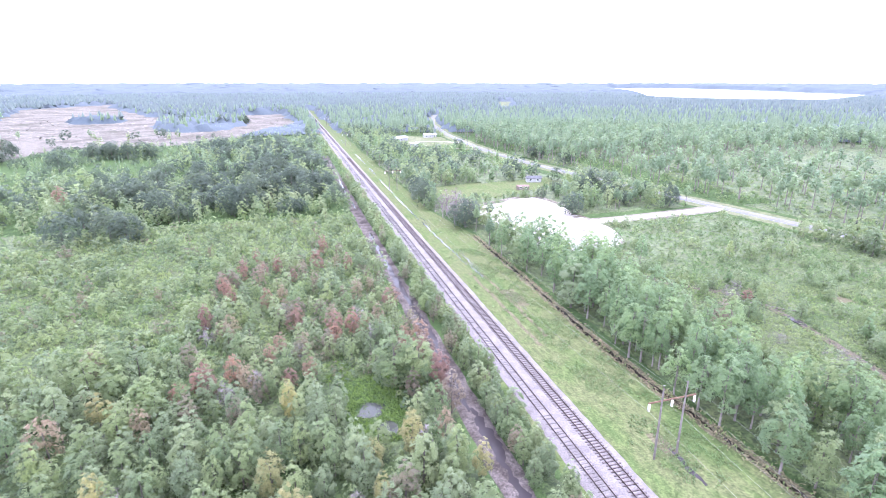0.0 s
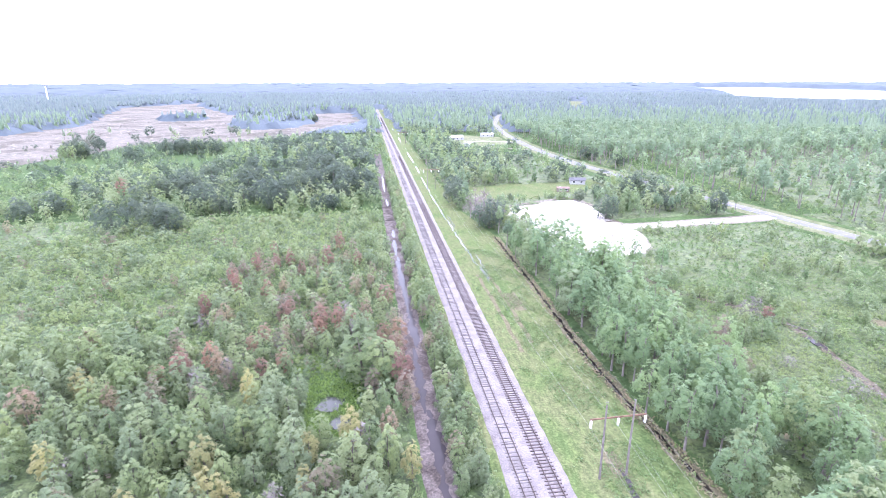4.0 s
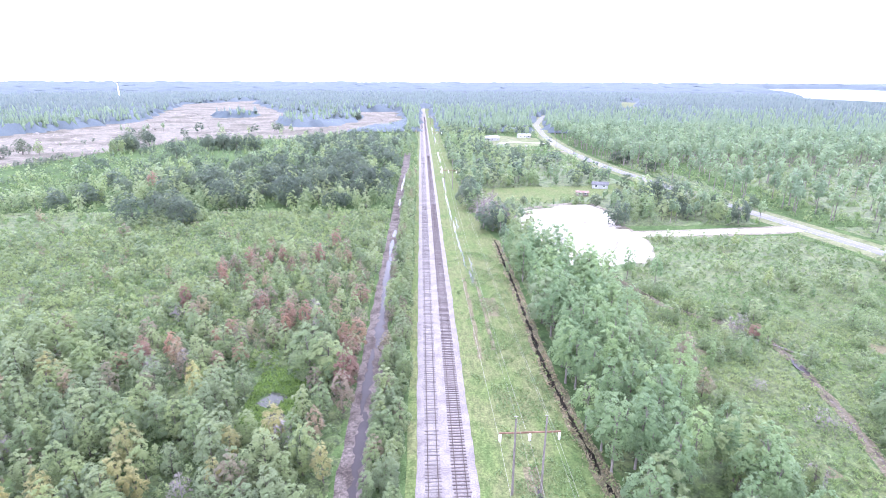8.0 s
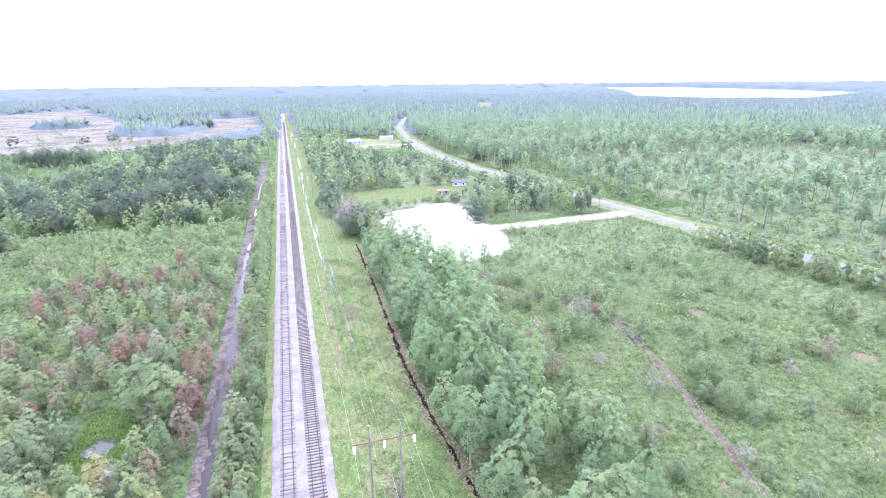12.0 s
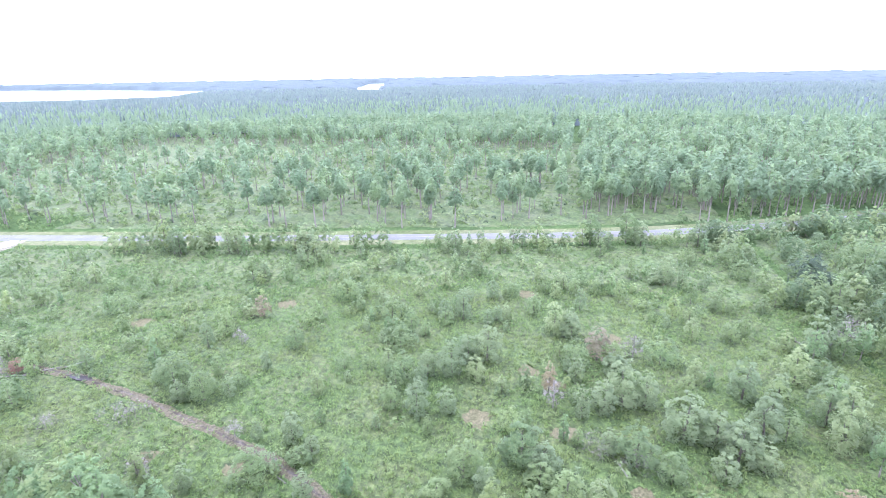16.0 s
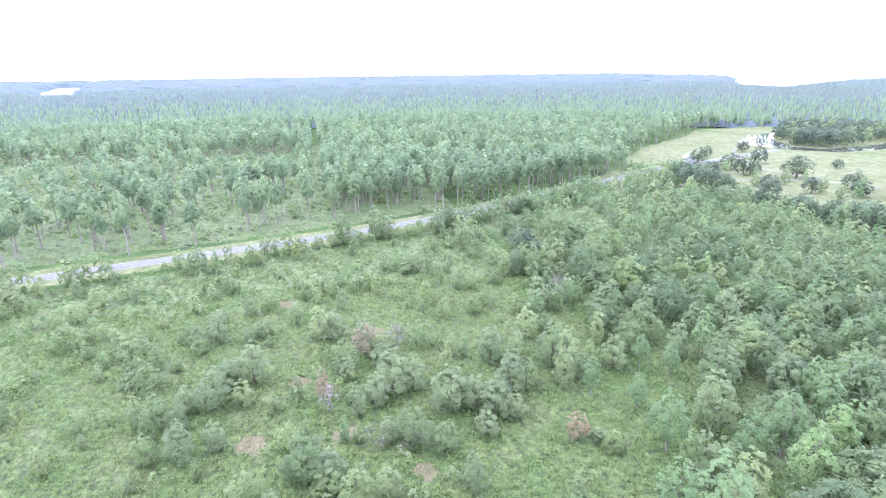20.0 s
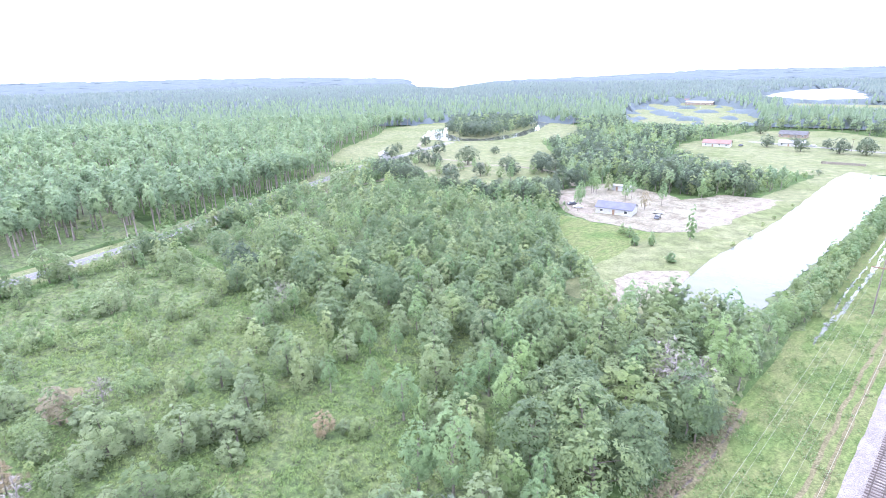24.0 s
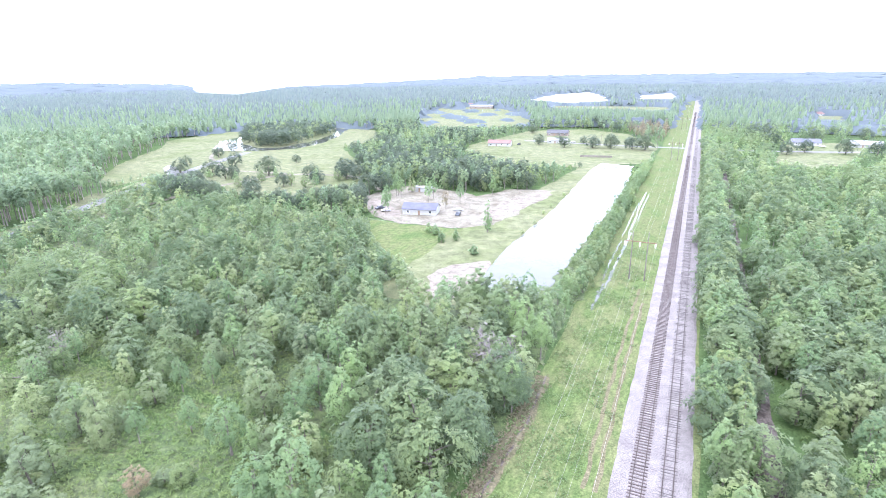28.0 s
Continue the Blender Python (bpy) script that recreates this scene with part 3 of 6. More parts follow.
LAWN_EAST = [(300, -196), (320, -196), (361, -235), (392, -275), (425, -327), (466, -366), (478, -438), (450, -530), (370, -530), (320, -515), (270, -440), (272, -378), (215, -320), (190, -290), (162, -246), (166, -234), (190, -204), (215, -202),
             (262, -224), (300, -226)]
LAWN_STRIP = [(236, -128), (262, -140), (292, -176), (262, -190), (240, -166)]
LAWN_HOUSES = [(175, -430), (165, -395), (128, -358), (92, -340), (66, -350), (40, -372), (26, -380), (26, -480), (60, -560), (110, -595), (160, -560)]
LAWN_FAR = [(292, -567), (240, -556), (176, -606), (192, -690), (232, -790), (300, -900), (385, -950), (425, -900), (365, -700)]
FIELD_FAR = [(40, -880), (232, -905), (250, -1010), (40, -1010)]
SAND_FIELD = [(350, -1195), (372, -1500), (300, -1700), (250, -1560), (160, -1176), (227, -1060)]
SAND_FIELD_FAR = [(151, -1456), (61, -1651), (34, -1243), (115, -1230)]
YARD_MEADOW = [(60, -128), (84, -140), (112, -166), (122, -186), (84, -186), (70, -198), (78, -150)]
YARD = [(152, -222), (120, -188), (84, -186), (70, -198), (62, -274), (84, -268), (96, -246), (138, -262)]
BANK = [(78, -118), (52, -116), (48, -132), (52, -200), (54, -372), (64, -378), (70, -290), (80, -200), (80, -150)]
POND = [(53, -128), (56, -172), (54, -234), (57, -340), (55, -370), (34, -366), (31, -310), (30, -244), (32, -190), (33, -130), (42, -122)]
POND_FAR = [(377, -338), (414, -382), (420, -414), (372, -370), (340, -354), (324, -364), (325, -408), (348, -476), (386, -530), (358, -516), (310, -410), (306, -362), (328, -338), (356, -332)]
POND_CLUMP = [(372, -372), (340, -357), (327, -366), (328, -406), (351, -474), (388, -526), (440, -525), (450, -455), (422, -418)]
CLEAR_CUT = [(-300, 350), (-470, 470), (-430, 640), (-400, 790), (-560, 1300), (-455, 1560), (-380, 1310), (-249, 990), (-40, 1030), (-24, 780), (-100, 590),
             (-128, 557), (-231, 545), (-248, 479), (-270, 420)]
CUT_EAST = [(318, 905), (395, 985), (620, 1530), (520, 1450), (400, 1090)]
SUBDIVISION = [(-44, -400), (-100, -385), (-175, -470), (-200, -640), (-260, -900), (-150, -960), (-110, -780), (-70, -560), (-52, -480)]
ESTATE_LAWN = [(-50, -410), (-60, -470), (-74, -540), (-130, -540), (-118, -500), (-92, -416), (-68, -392)]
ESTATE_FIELD = [(-120, -762), (-146, -862), (-176, -850), (-156, -755)]
HOUSE_CLEARING = [(60, 500), (80, 482), (112, 488), (116, 556), (78, 582), (58, 545)]
SHED_CLEARING = [(28, 250), (60, 252), (76, 262), (112, 276), (112, 300), (80, 296), (30, 290)]
LAKE_NORTH = [(1250, 1760), (1270, 1430), (1500, 1260), (2300, 1700), (2700, 2700), (2900, 3700), (2400, 3900), (1750, 2550)]
LAKE_EAST = [(2080, 740), (2150, 930), (3840, 1500), (3724, 1300), (2700, 980)]
LAKE_INLET = [(1780, 1120), (1800, 1180), (1990, 1050), (1975, 1000)]
LAKE_SOUTH = [(1400, -1395), (1790, -1555), (3200, -2740), (5600, -3300), (5600, -5600), (2200, -5600), (2060, -3500), (2050, -2400)]
DITCH_WEST = -14.3
RED_BELT = [(-68, 96), (-70, 172), (-40, 184), (-18, 160), (-16.5, 76), (-30, 92), (-58, 84)]
OPEN_LAND = (SHED_CLEARING, LAWN_EAST, LAWN_HOUSES, LAWN_FAR, FIELD_FAR, SAND_FIELD, SAND_FIELD_FAR, YARD, YARD_MEADOW, HOUSE_CLEARING, ESTATE_LAWN, ESTATE_FIELD, LAKE_NORTH, LAKE_EAST, LAKE_INLET, LAKE_SOUTH)


def sightline_cap(x, y):
    """The greatest height of trees, fitted so the camera still sees the open land behind them."""
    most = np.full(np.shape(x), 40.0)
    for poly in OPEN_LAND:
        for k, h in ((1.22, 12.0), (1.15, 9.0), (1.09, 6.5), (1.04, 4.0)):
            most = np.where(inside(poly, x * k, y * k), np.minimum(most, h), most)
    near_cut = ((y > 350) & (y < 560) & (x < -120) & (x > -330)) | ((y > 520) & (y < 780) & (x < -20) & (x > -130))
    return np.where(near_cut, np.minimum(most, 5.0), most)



def road_gap(x, y):
    return along(ROAD, x, y)


def wooded(x, y):
    """Chance of a tree's standing at a place, from 0 to 1."""
    w = np.ones(np.shape(x))
    w[(x < -16) & (y > 20) & (y < 118)] = 0.84
    wx, wy = x + 3.5 * wave(x, y, 9.0), y + 3.5 * wave(x, y, 9.0, 2.0)
    meadow = (wx > 45) & (wy > -52) & (wy < 205) & (wx < 182) & (road_gap(x, y) > 6)
    w[meadow] = np.where(wave(x, y, 17, 6.0) > 0.1, 0.34, 0.09)[meadow]
    clumped = (wx > 62) & (wy > -52) & (wy < 40) & (wx < 176)
    w[clumped] = np.where(wave(x, y, 14, 2.0) > 0.0, 0.44, 0.12)[clumped]
    southern = (wx > 58) & (wx < 205) & (wy > -112) & (wy <= -52)
    w[southern] = np.where(wy > -74, np.where(wave(x, y, 15, 3.0) > 0.1, 0.42, 0.10), 0.66)[southern]
    w[(wx < -30) & (wx > -190) & (wy > 118) & (wy < 240)] = np.where(wave(x, y, 21, 3.0) > 0.1, 0.24, 0.06)[(wx < -30) & (wx > -190) & (wy > 118) & (wy < 240)]
    w[(wx < -16) & (wx > -34) & (wy > 118) & (wy < 240)] = 0.45
    w[inside(RED_BELT, wx, wy)] = 0.72
    belt = (wx < -16) & (wy >= 240) & (wy < 420)
    w[belt] = np.where(wave(x, y, 26, 1.5) > -0.45, 0.85, 0.25)[belt]
    east = (x > np.interp(y, [p[1] for p in ROAD], [p[0] for p in ROAD]) + 9)
    dense = -14 + 0.14 * (x - 220)
    thin = east & (y > dense) & (y < 360) & (x < 420)
    w[thin] = np.where(wave(x, y, 55, 4) > 0.0, 0.27, 0.13)[thin]
    w[east & (y > -140) & (y <= dense)] = 0.85
    grove = (wx > 22) & (wx < 47) & (wy > 20) & (wy < 180)
    w[grove] = 0.64
    w[(wx < -185) & (wy > 262) & (wy < 372)] = 0.06
    for poly in (SAND_LOT, LAWN_EAST, LAWN_STRIP, LAWN_HOUSES, LAWN_FAR, FIELD_FAR, SAND_FIELD, SAND_FIELD_FAR, ESTATE_LAWN, ESTATE_FIELD, YARD, YARD_MEADOW, BANK, POND, POND_FAR, CLEAR_CUT, CUT_EAST, HOUSE_CLEARING,
                 SHED_CLEARING, LAKE_NORTH, LAKE_EAST, LAKE_INLET, LAKE_SOUTH):
        w[inside(poly, wx, wy)] = 0
    w[inside(POND_CLUMP, wx, wy)] = 1
    estate = inside(SUBDIVISION, wx, wy)
    w[estate] = np.minimum(w, 0.45)[estate]
    pasture = inside(LAWN_FAR, wx, wy) | inside(HOUSE_CLEARING, wx, wy)
    w[pasture] = np.where(wave(x, y, 22, 2.5) > 0.35, 0.4, 0.02)[pasture]
    w[np.hypot((wx + 150) / 55, (wy - 820) / 130) < 1] = 0.4
    w[np.hypot((wx + 300) / 35, (wy - 900) / 40) < 1] = 0.5
    w[road_gap(x, y) < 10.5] = 0
    w[east & (y < 40) & (y > -100) & (road_gap(x, y) < 19)] = 0.03
    inner = (x < np.interp(y, [p[1] for p in ROAD], [p[0] for p in ROAD])) & (y > 262) & (y < 480) & (x > 62)
    w[inner] *= 0.5
    w[inner & (road_gap(x, y) < 19)] = 0
    w[(y > 192) & (y < 209) & (x > 70) & (x < 156)] = 0
    w[(x > -6.8) & (x < np.where(y > 230, 18, 24.5)) & (y < 1150) & (y > -1250)] = 0
    w[(np.abs(x - DITCH_WEST) < 3.3) & (y < 420) & (y > 20)] = 0
    w[(np.abs(x + 17.4) < 2.6) & (y < -40) & (y > -340)] = 0
    w[(np.abs(y + 468) < 7) & (x > -60) & (x < 60)] = 0
    w[(x > 23) & (x < 29.5) & (y < -132) & (y > -366)] = 1
    return w

# ---- ground and open land ----
def ground_sheet():
    radii = np.array([0, 60, 120, 240, 480, 960, 1900, 3600, 5600.0])
    n = 64
    a = np.linspace(0, 2 * np.pi, n, endpoint=False)
    v = np.concatenate([np.stack([r * np.cos(a), r * np.sin(a), np.zeros(n)], axis=1) for r in radii[1:]])
    f = [(i * n + j, (i + 1) * n + j, (i + 1) * n + (j + 1) % n, i * n + (j + 1) % n) for i in range(len(radii) - 2) for j in range(n)]
    bm = bmesh.new()
    vs = [bm.verts.new(p) for p in v]
    for q in f:
        bm.faces.new([vs[i] for i in q])
    bm.faces.new(vs[:n])
    bmesh.ops.recalc_face_normals(bm, faces=bm.faces)
    tagged(new("ground", from_bm("ground", bm, M["ground"])), "green scrubby woodland ground reaching the horizon", "ground", kind="structure")


ground_sheet()
sheet("grass_verge", [(-6.5, -1250), (-6.5, 1150), (17.5, 1150), (18, 330), (19, 235), (24.5, 190), (23.5, 60), (23.5, -60), (24, -130), (23, -380), (24, -1250)], 0.05, "verge", 14, 0.9,
      "bright green railway verge grass, worn in tracks", category="grass")
sheet("dirt_rim", [(59 + (x - 59) * 1.09, 203 + (y - 203) * 1.06) for x, y in SAND_LOT], 0.055, "dirt", 2.5, 1.2, "greyish dirt edge round the sand lot", category="dirt")
sheet("sand_lot", SAND_LOT, 0.10, "sand", 2.5, 1.6, "cleared lot of bright white sand", category="sand")
sheet("clear_cut_field", CLEAR_CUT, 0.08, "clearcut", 18, 7, "brown clear-cut field with pale debris rows", category="field")
sheet("clear_cut_field", CUT_EAST, 0.08, "lawn", 18, 5, "pale green far clearing", category="field")
sheet("lawn", LAWN_EAST, 0.06, "lawn", 8, 2.5, "yellowish mown lawn among scattered oaks", category="lawn")
sheet("lawn", LAWN_STRIP, 0.06, "lawn", 6, 2, "narrow green mown clearing between trees", category="lawn")
sheet("lawn", LAWN_HOUSES, 0.06, "lawn", 7, 2, "pale green house lawns by the pond", category="lawn")
sheet("lawn", LAWN_FAR, 0.06, "lawn", 14, 4, "far pale green pasture", category="lawn")
sheet("lawn", FIELD_FAR, 0.06, "lawn", 14, 3, "far pale green field strip", category="lawn")
sheet("sand_field", SAND_FIELD, 0.08, "sand", 40, 22, "wide far field of white sand", category="sand")
sheet("sand_field", SAND_FIELD_FAR, 0.08, "sand", 30, 14, "farther field of white sand by the railway", category="sand")
sheet("lawn", ESTATE_LAWN, 0.06, "lawn", 6, 2, "green lawn of the housing estate", category="lawn")
sheet("lawn", ESTATE_FIELD, 0.06, "lawn", 8, 3, "pale field beside the housing estate", category="lawn")
sheet("lawn", HOUSE_CLEARING, 0.06, "lawn", 5, 2, "pale lawn round a white house", category="lawn")
sheet("lawn", SHED_CLEARING, 0.06, "verge", 5, 2, "green grassy clearing by the shed", category="lawn")
sheet("yard_meadow", YARD_MEADOW, 0.06, "verge", 3, 1.2, "bright green rough meadow below the sandy yard", category="meadow")
sheet("sandy_yard", YARD, 0.10, "dirt", 4, 2.2, "bare sandy house yard with tracks", category="yard")
sheet("pond_bank", BANK, 0.07, "lawn", 4, 1.2, "dry grassy bank along the pond", category="bank")
sheet("sand_patch", [(69.5, -135), (69, -142), (62.5, -152), (57, -156), (54, -150), (53.6, -139), (52.8, -128), (55.6, -122), (62, -120)], 0.11, "palesand", 2.5, 1.3, "patch of white sand at the pond's corner", category="sand")
sheet("sand_patch", [(152, -214), (128, -196), (112, -194), (118, -204), (140, -222)], 0.13, "palesand", 3, 1.5, "white sand drive in the yard", category="sand")
sheet("sand_patch", [(82, -206), (70, -212), (62, -262), (68, -272), (80, -240)], 0.13, "palesand", 3, 1.5, "pale sand track beside the pond bank", category="sand")

for k, (x, y, r) in enumerate(((43, 231, 5.0), (39, 214, 4.0), (54, 242, 5.0), (79, 205, 3.5))):
    sheet("dirt_patch", [(x + r * math.cos(a) * random.uniform(0.6, 1.3), y + 0.45 * r * math.sin(a) * random.uniform(0.6, 1.3)) for a in np.linspace(0, 5.6, 8)], 0.16, "drysoil", 1.2, 0.7, "greyish dirt patch on the white sand", category="dirt", seed=k)

v, f, p = ribbon_arrays([(84, 222), (82, 240), (78, 252.5), (60, 246.5), (38, 236)], (-1.6, -0.3, 0.9), (0.02, 0.8, 0.02), 1.2)
v += rng.normal(0, 0.16, v.shape)
tagged(new("dirt_berm", quick_mesh("dirt_berm", v, f, M["dirt"])), "low heap of dirt and debris round the sand lot", "berm", kind="structure")

# ---- water ----
sheet("pond", POND, 0.14, "water", 3, 0.7, "long rectangular pond mirroring the white sky", category="pond", thick=0.2)
sheet("pond", POND_FAR, 0.10, "water", 6, 2.0, "curved lawn pond beside a wooded clump", category="pond", thick=0.2)
for name, poly in (("lake_north", LAKE_NORTH), ("lake_east", LAKE_EAST), ("lake_inlet", LAKE_INLET), ("lake_south", LAKE_SOUTH)):
    sheet(name, poly, 0.35, "lakewater", 60, 25, "bright far lake water", category="lake", thick=0.4)


def strip(name, line, offsets, z, mat, label, category, step=4.0, uneven=0.0, kind="structure", parent=None):
    v, f, p = ribbon_arrays(line, offsets, z, step)
    if uneven:
        v[:, 0] += uneven * wave(v[:, 0], v[:, 1], 2.7, 1.0 + v[:, 0].mean())
    ob = new(name, quick_mesh(name, v, f, M[mat]))
    if parent:
        ob.parent = parent
    return tagged(ob, label, category, "", kind)


strip("ditch_track", [(DITCH_WEST, -30), (DITCH_WEST, 440)], (-2.7, -2.2, 2.0, 2.5), (-0.02, 0.06, 0.06, -0.02), "mud", "wet rutted brown mud track in the trees", "track", 2.0, 0.35)
strip("dirt_trail", [(-17.2, -40), (-16.6, -120), (-17.2, -170), (-18.0, -290), (-19, -400), (-19, -460)], (-1.5, -1.0, 1.0, 1.5), (-0.02, 0.07, 0.07, -0.02), "mud",
      "reddish dirt trail between the trees", "trail", 2.0, 0.3)
DITCH_EAST = [(25.6, 40), (24.2, 60), (23.0, 76), (22.2, 99), (23.5, 140), (24, 190)]
strip("drain_bank", DITCH_EAST, (-1.3, -0.8, 1.1, 1.8), (0.0, 0.10, 0.10, 0.0), "drygrass", "dry grassy bank along the drain", "bank", 1.5, 0.5)
DITCH_SOUTH = [(25, -50), (23.6, -64), (22.8, -78), (23.6, -94)]
strip("drain_bank", DITCH_SOUTH, (-1.2, -0.6, 1.6, 3.0), (0.0, 0.12, 0.12, 0.0), "drygrass", "brown dry weeds along the southern wood's edge", "bank", 1.5, 0.6)
DITCH_MEADOW = [(56, 150), (62, 126), (70, 118), (78, 110), (77, 95), (73, 76), (69, 62), (64, 44), (58, 32), (50, 20)]
strip("meadow_bank", DITCH_MEADOW, (-1.1, -0.6, 0.6, 1.1), (0.0, 0.10, 0.10, 0.0), "drysoil", "brown dry bank of the meadow drain", "bank", 1.5, 0.5)


def drain(line, shift, wide, least, mat, label):
    """A drain with ragged sides, narrowing here and there almost to nothing."""
    v, f, p = ribbon_arrays(line, (0.0, 0.1), (0.13, 0.13), 0.45)
    d = np.gradient(p, axis=0)
    d /= np.linalg.norm(d, axis=1, keepdims=True)
    side = np.stack([d[:, 1], -d[:, 0]], axis=1)
    n, s = len(p), np.arange(len(p)) * 0.45
    q = p + side * (shift + 0.3 * wave(s, 0.4 * s, 3.1, wide))[:, None]
    k = np.clip(least + 0.55 + 0.9 * wave(s, 0.7 * s, 2.3, 1.0), least, 1.0)
    a = q - side * (wide * k * rng.uniform(0.7, 1.12, n))[:, None]
    b = q + side * (wide * k * rng.uniform(0.7, 1.12, n))[:, None]
    vv = np.stack([np.column_stack([a, np.full(n, 0.14)]), np.column_stack([b, np.full(n, 0.14)])], 1).reshape(-1, 3)
    ff = np.array([(2 * j, 2 * j + 1, 2 * j + 3, 2 * j + 2) for j in range(n - 1)])
    tagged(new("drain", quick_mesh("drain", vv, ff, M[mat])), label, "ditch", "", "structure")


drain(DITCH_EAST, 0.0, 0.62, 0.12, "nearblack", "near-black drain along the wood's edge")
drain(DITCH_SOUTH, 1.5, 0.3, 0.05, "mud", "narrow muddy drain below the trees")
drain(DITCH_MEADOW, 0.0, 0.34, 0.05, "mud", "narrow muddy meadow drain")
for poly in ([(77.5, 97), (76, 97.5), (75.6, 92), (77, 91)], [(63.5, 125), (62, 124), (62.5, 121), (64, 121.5)]):
    sheet("drain_water", poly, 0.16, "muddywater", 0.8, 0.2, "small pool in the meadow drain", category="puddle")

# wet ruts on the verge
def rut_pool(x0, y0, y1, wide, seed, z=0.078, mat="water", name="verge_puddle", label="rain water lying in a wheel rut on the verge", group="puddles on the verge"):
    """A long thin pool with pointed ends and a wavering course."""
    n = max(6, int(abs(y1 - y0) / 0.8))
    k = np.linspace(0, 1, n)
    y = y0 + (y1 - y0) * k
    mid = x0 + 0.45 * wave(y, y, 3.1, seed) + 0.2 * wave(y, -y, 1.1, seed)
    half = wide * np.sin(np.pi * np.clip(k, 0.02, 0.98)) ** 0.4 * (0.55 + 0.45 * wave(y * 1.7, y, 1.6, seed + 2))
    half = np.maximum(half, 0.06)
    v = np.stack([np.stack([mid - half, y, np.full(n, z)], 1), np.stack([mid + half, y, np.full(n, z)], 1)], 1).reshape(-1, 3)
    f = np.array([(2 * a, 2 * a + 1, 2 * a + 3, 2 * a + 2) for a in range(n - 1)])
    tagged(new(name, quick_mesh(name, v, f, M[mat])), label, "puddle", group, "structure")


for k, (y0, y1, x0, w) in enumerate(((144, 158, 11.6, 0.55), (158, 176, 10.7, 0.4), (174, 199, 10.2, 0.55), (200, 218, 9.9, 0.7), (219, 244, 9.7, 0.5), (244, 272, 9.3, 0.7), (276, 326, 9.6, 0.6), (340, 370, 10.4, 0.7), (388, 445, 10.6, 0.8),
                                    (520, 570, 10.5, 0.9), (640, 680, 10.0, 0.9), (150, 172, 12.6, 0.25), (206, 226, 11.2, 0.3))):
    rut_pool(x0, y0, y1, w, k * 1.3)
for k, (y0, y1, x0, w) in enumerate(((-150, -130, 19.4, 0.8), (-176, -146, 18.4, 0.75), (-208, -172, 18.0, 0.8), (-240, -204, 18.6, 0.65), (-285, -238, 19.1, 0.7), (-196, -150, 20.2, 0.45), (-262, -200, 20.4, 0.4), (-280, -225, 17.6, 0.35))):
    rut_pool(x0, y0, y1, w, 20 + k * 1.7)
rut_pool(13.4, 53, 62, 0.8, 3.3, 0.082, "muddywater")
for level, (y0, y1, o, w) in enumerate(((54, 64, 0.5, 0.9), (66, 80, 0.3, 1.3), (82, 104, -0.4, 1.0), (107, 127, 0.4, 1.3), (128, 170, 0.0, 1.2), (174, 190, -0.2, 1.0), (196, 204, 0.2, 0.9), (250, 262, 0.1, 0.8), (285, 330, 0.0, 0.7))):
    rut_pool(DITCH_WEST + o, y0 - 1.5, y1 + 1.5, w * 1.35, y0, 0.085 + 0.006 * (level % 3), "muddywater", "ditch_water", "still brown water in the rutted track", "pools of the rutted track")
for x0, y0, y1, w in ((9.0, 100, 150, 0.5), (13.2, 60, 66, 1.2), (7.6, -140, -66, 0.4), (9.4, -150, -66, 0.35), (12.5, 104, 150, 0.5), (15.0, 122, 134, 1.6)):
    strip("rut", [(x0, y0), (x0 + 0.4, (y0 + y1) / 2), (x0, y1)], (-w, w), (0.068, 0.068), "drygrass", "bare brown wheel rut in the verge grass", "rut", 2.0, 0.3)
for poly in ([(-35, 84), (-30.5, 83), (-29.5, 87), (-33, 88.5)], [(-32, 80), (-29.5, 76), (-28, 80), (-29.5, 83)], [(-40, 101), (-37, 99), (-35.5, 102), (-38, 104)], [(-60, 101), (-56, 99), (-55, 104), (-59, 106)], [(-64, 62), (-58, 60), (-56, 66), (-62, 68)], [(-78, 88), (-74, 86), (-73, 91), (-77, 92)]):
    sheet("swamp_pool", poly, 0.2, "water", 1.0, 0.4, "dark still swamp pool between saplings", category="pool")

# ---- roads ----
strip("road_verge", ROAD, (-9.0, -8.0, 8.0, 9.0), (-0.02, 0.07, 0.07, -0.02), "lawn", "pale mown grass beside the road", "verge", 6.0, 0.5)
strip("road", ROAD, (-3.5, -3.3, 0, 3.3, 3.5), (0.05, 0.13, 0.16, 0.13, 0.05), "asphalt", "worn grey two-lane asphalt road", "road", 5.0)
strip("road_line", ROAD, (-3.04, -2.96), (0.145, 0.146), "paint_white", "white edge line on the road", "road line", 5.0)
strip("road_line", ROAD, (2.96, 3.04), (0.146, 0.145), "paint_white", "white edge line on the road", "road line", 5.0)
strip("road_line", ROAD, (-0.07, 0.07), (0.172, 0.172), "paint_yellow", "yellow centre line on the road", "road line", 5.0)
strip("road_shoulder", [(72, 196), (93, 196), (123, 199), (150, 202)], (-5.4, -4.6, 4.6, 5.4), (0.0, 0.08, 0.08, 0.0), "dirt", "brown dirt shoulder of the sand road", "shoulder", 3.0, 0.8)
for x0, x1, yy, w in ((74, 150, 194.3, 0.35), (74, 150, 197.6, 0.35)):
    strip("tyre_track", [(x0, yy), (100, yy + 0.4), (123, yy + 3), (x1, yy + 6)], (-w, w), (0.128, 0.128), "dirt", "grey tyre track on the sand road", "track", 2.0, 0.2)
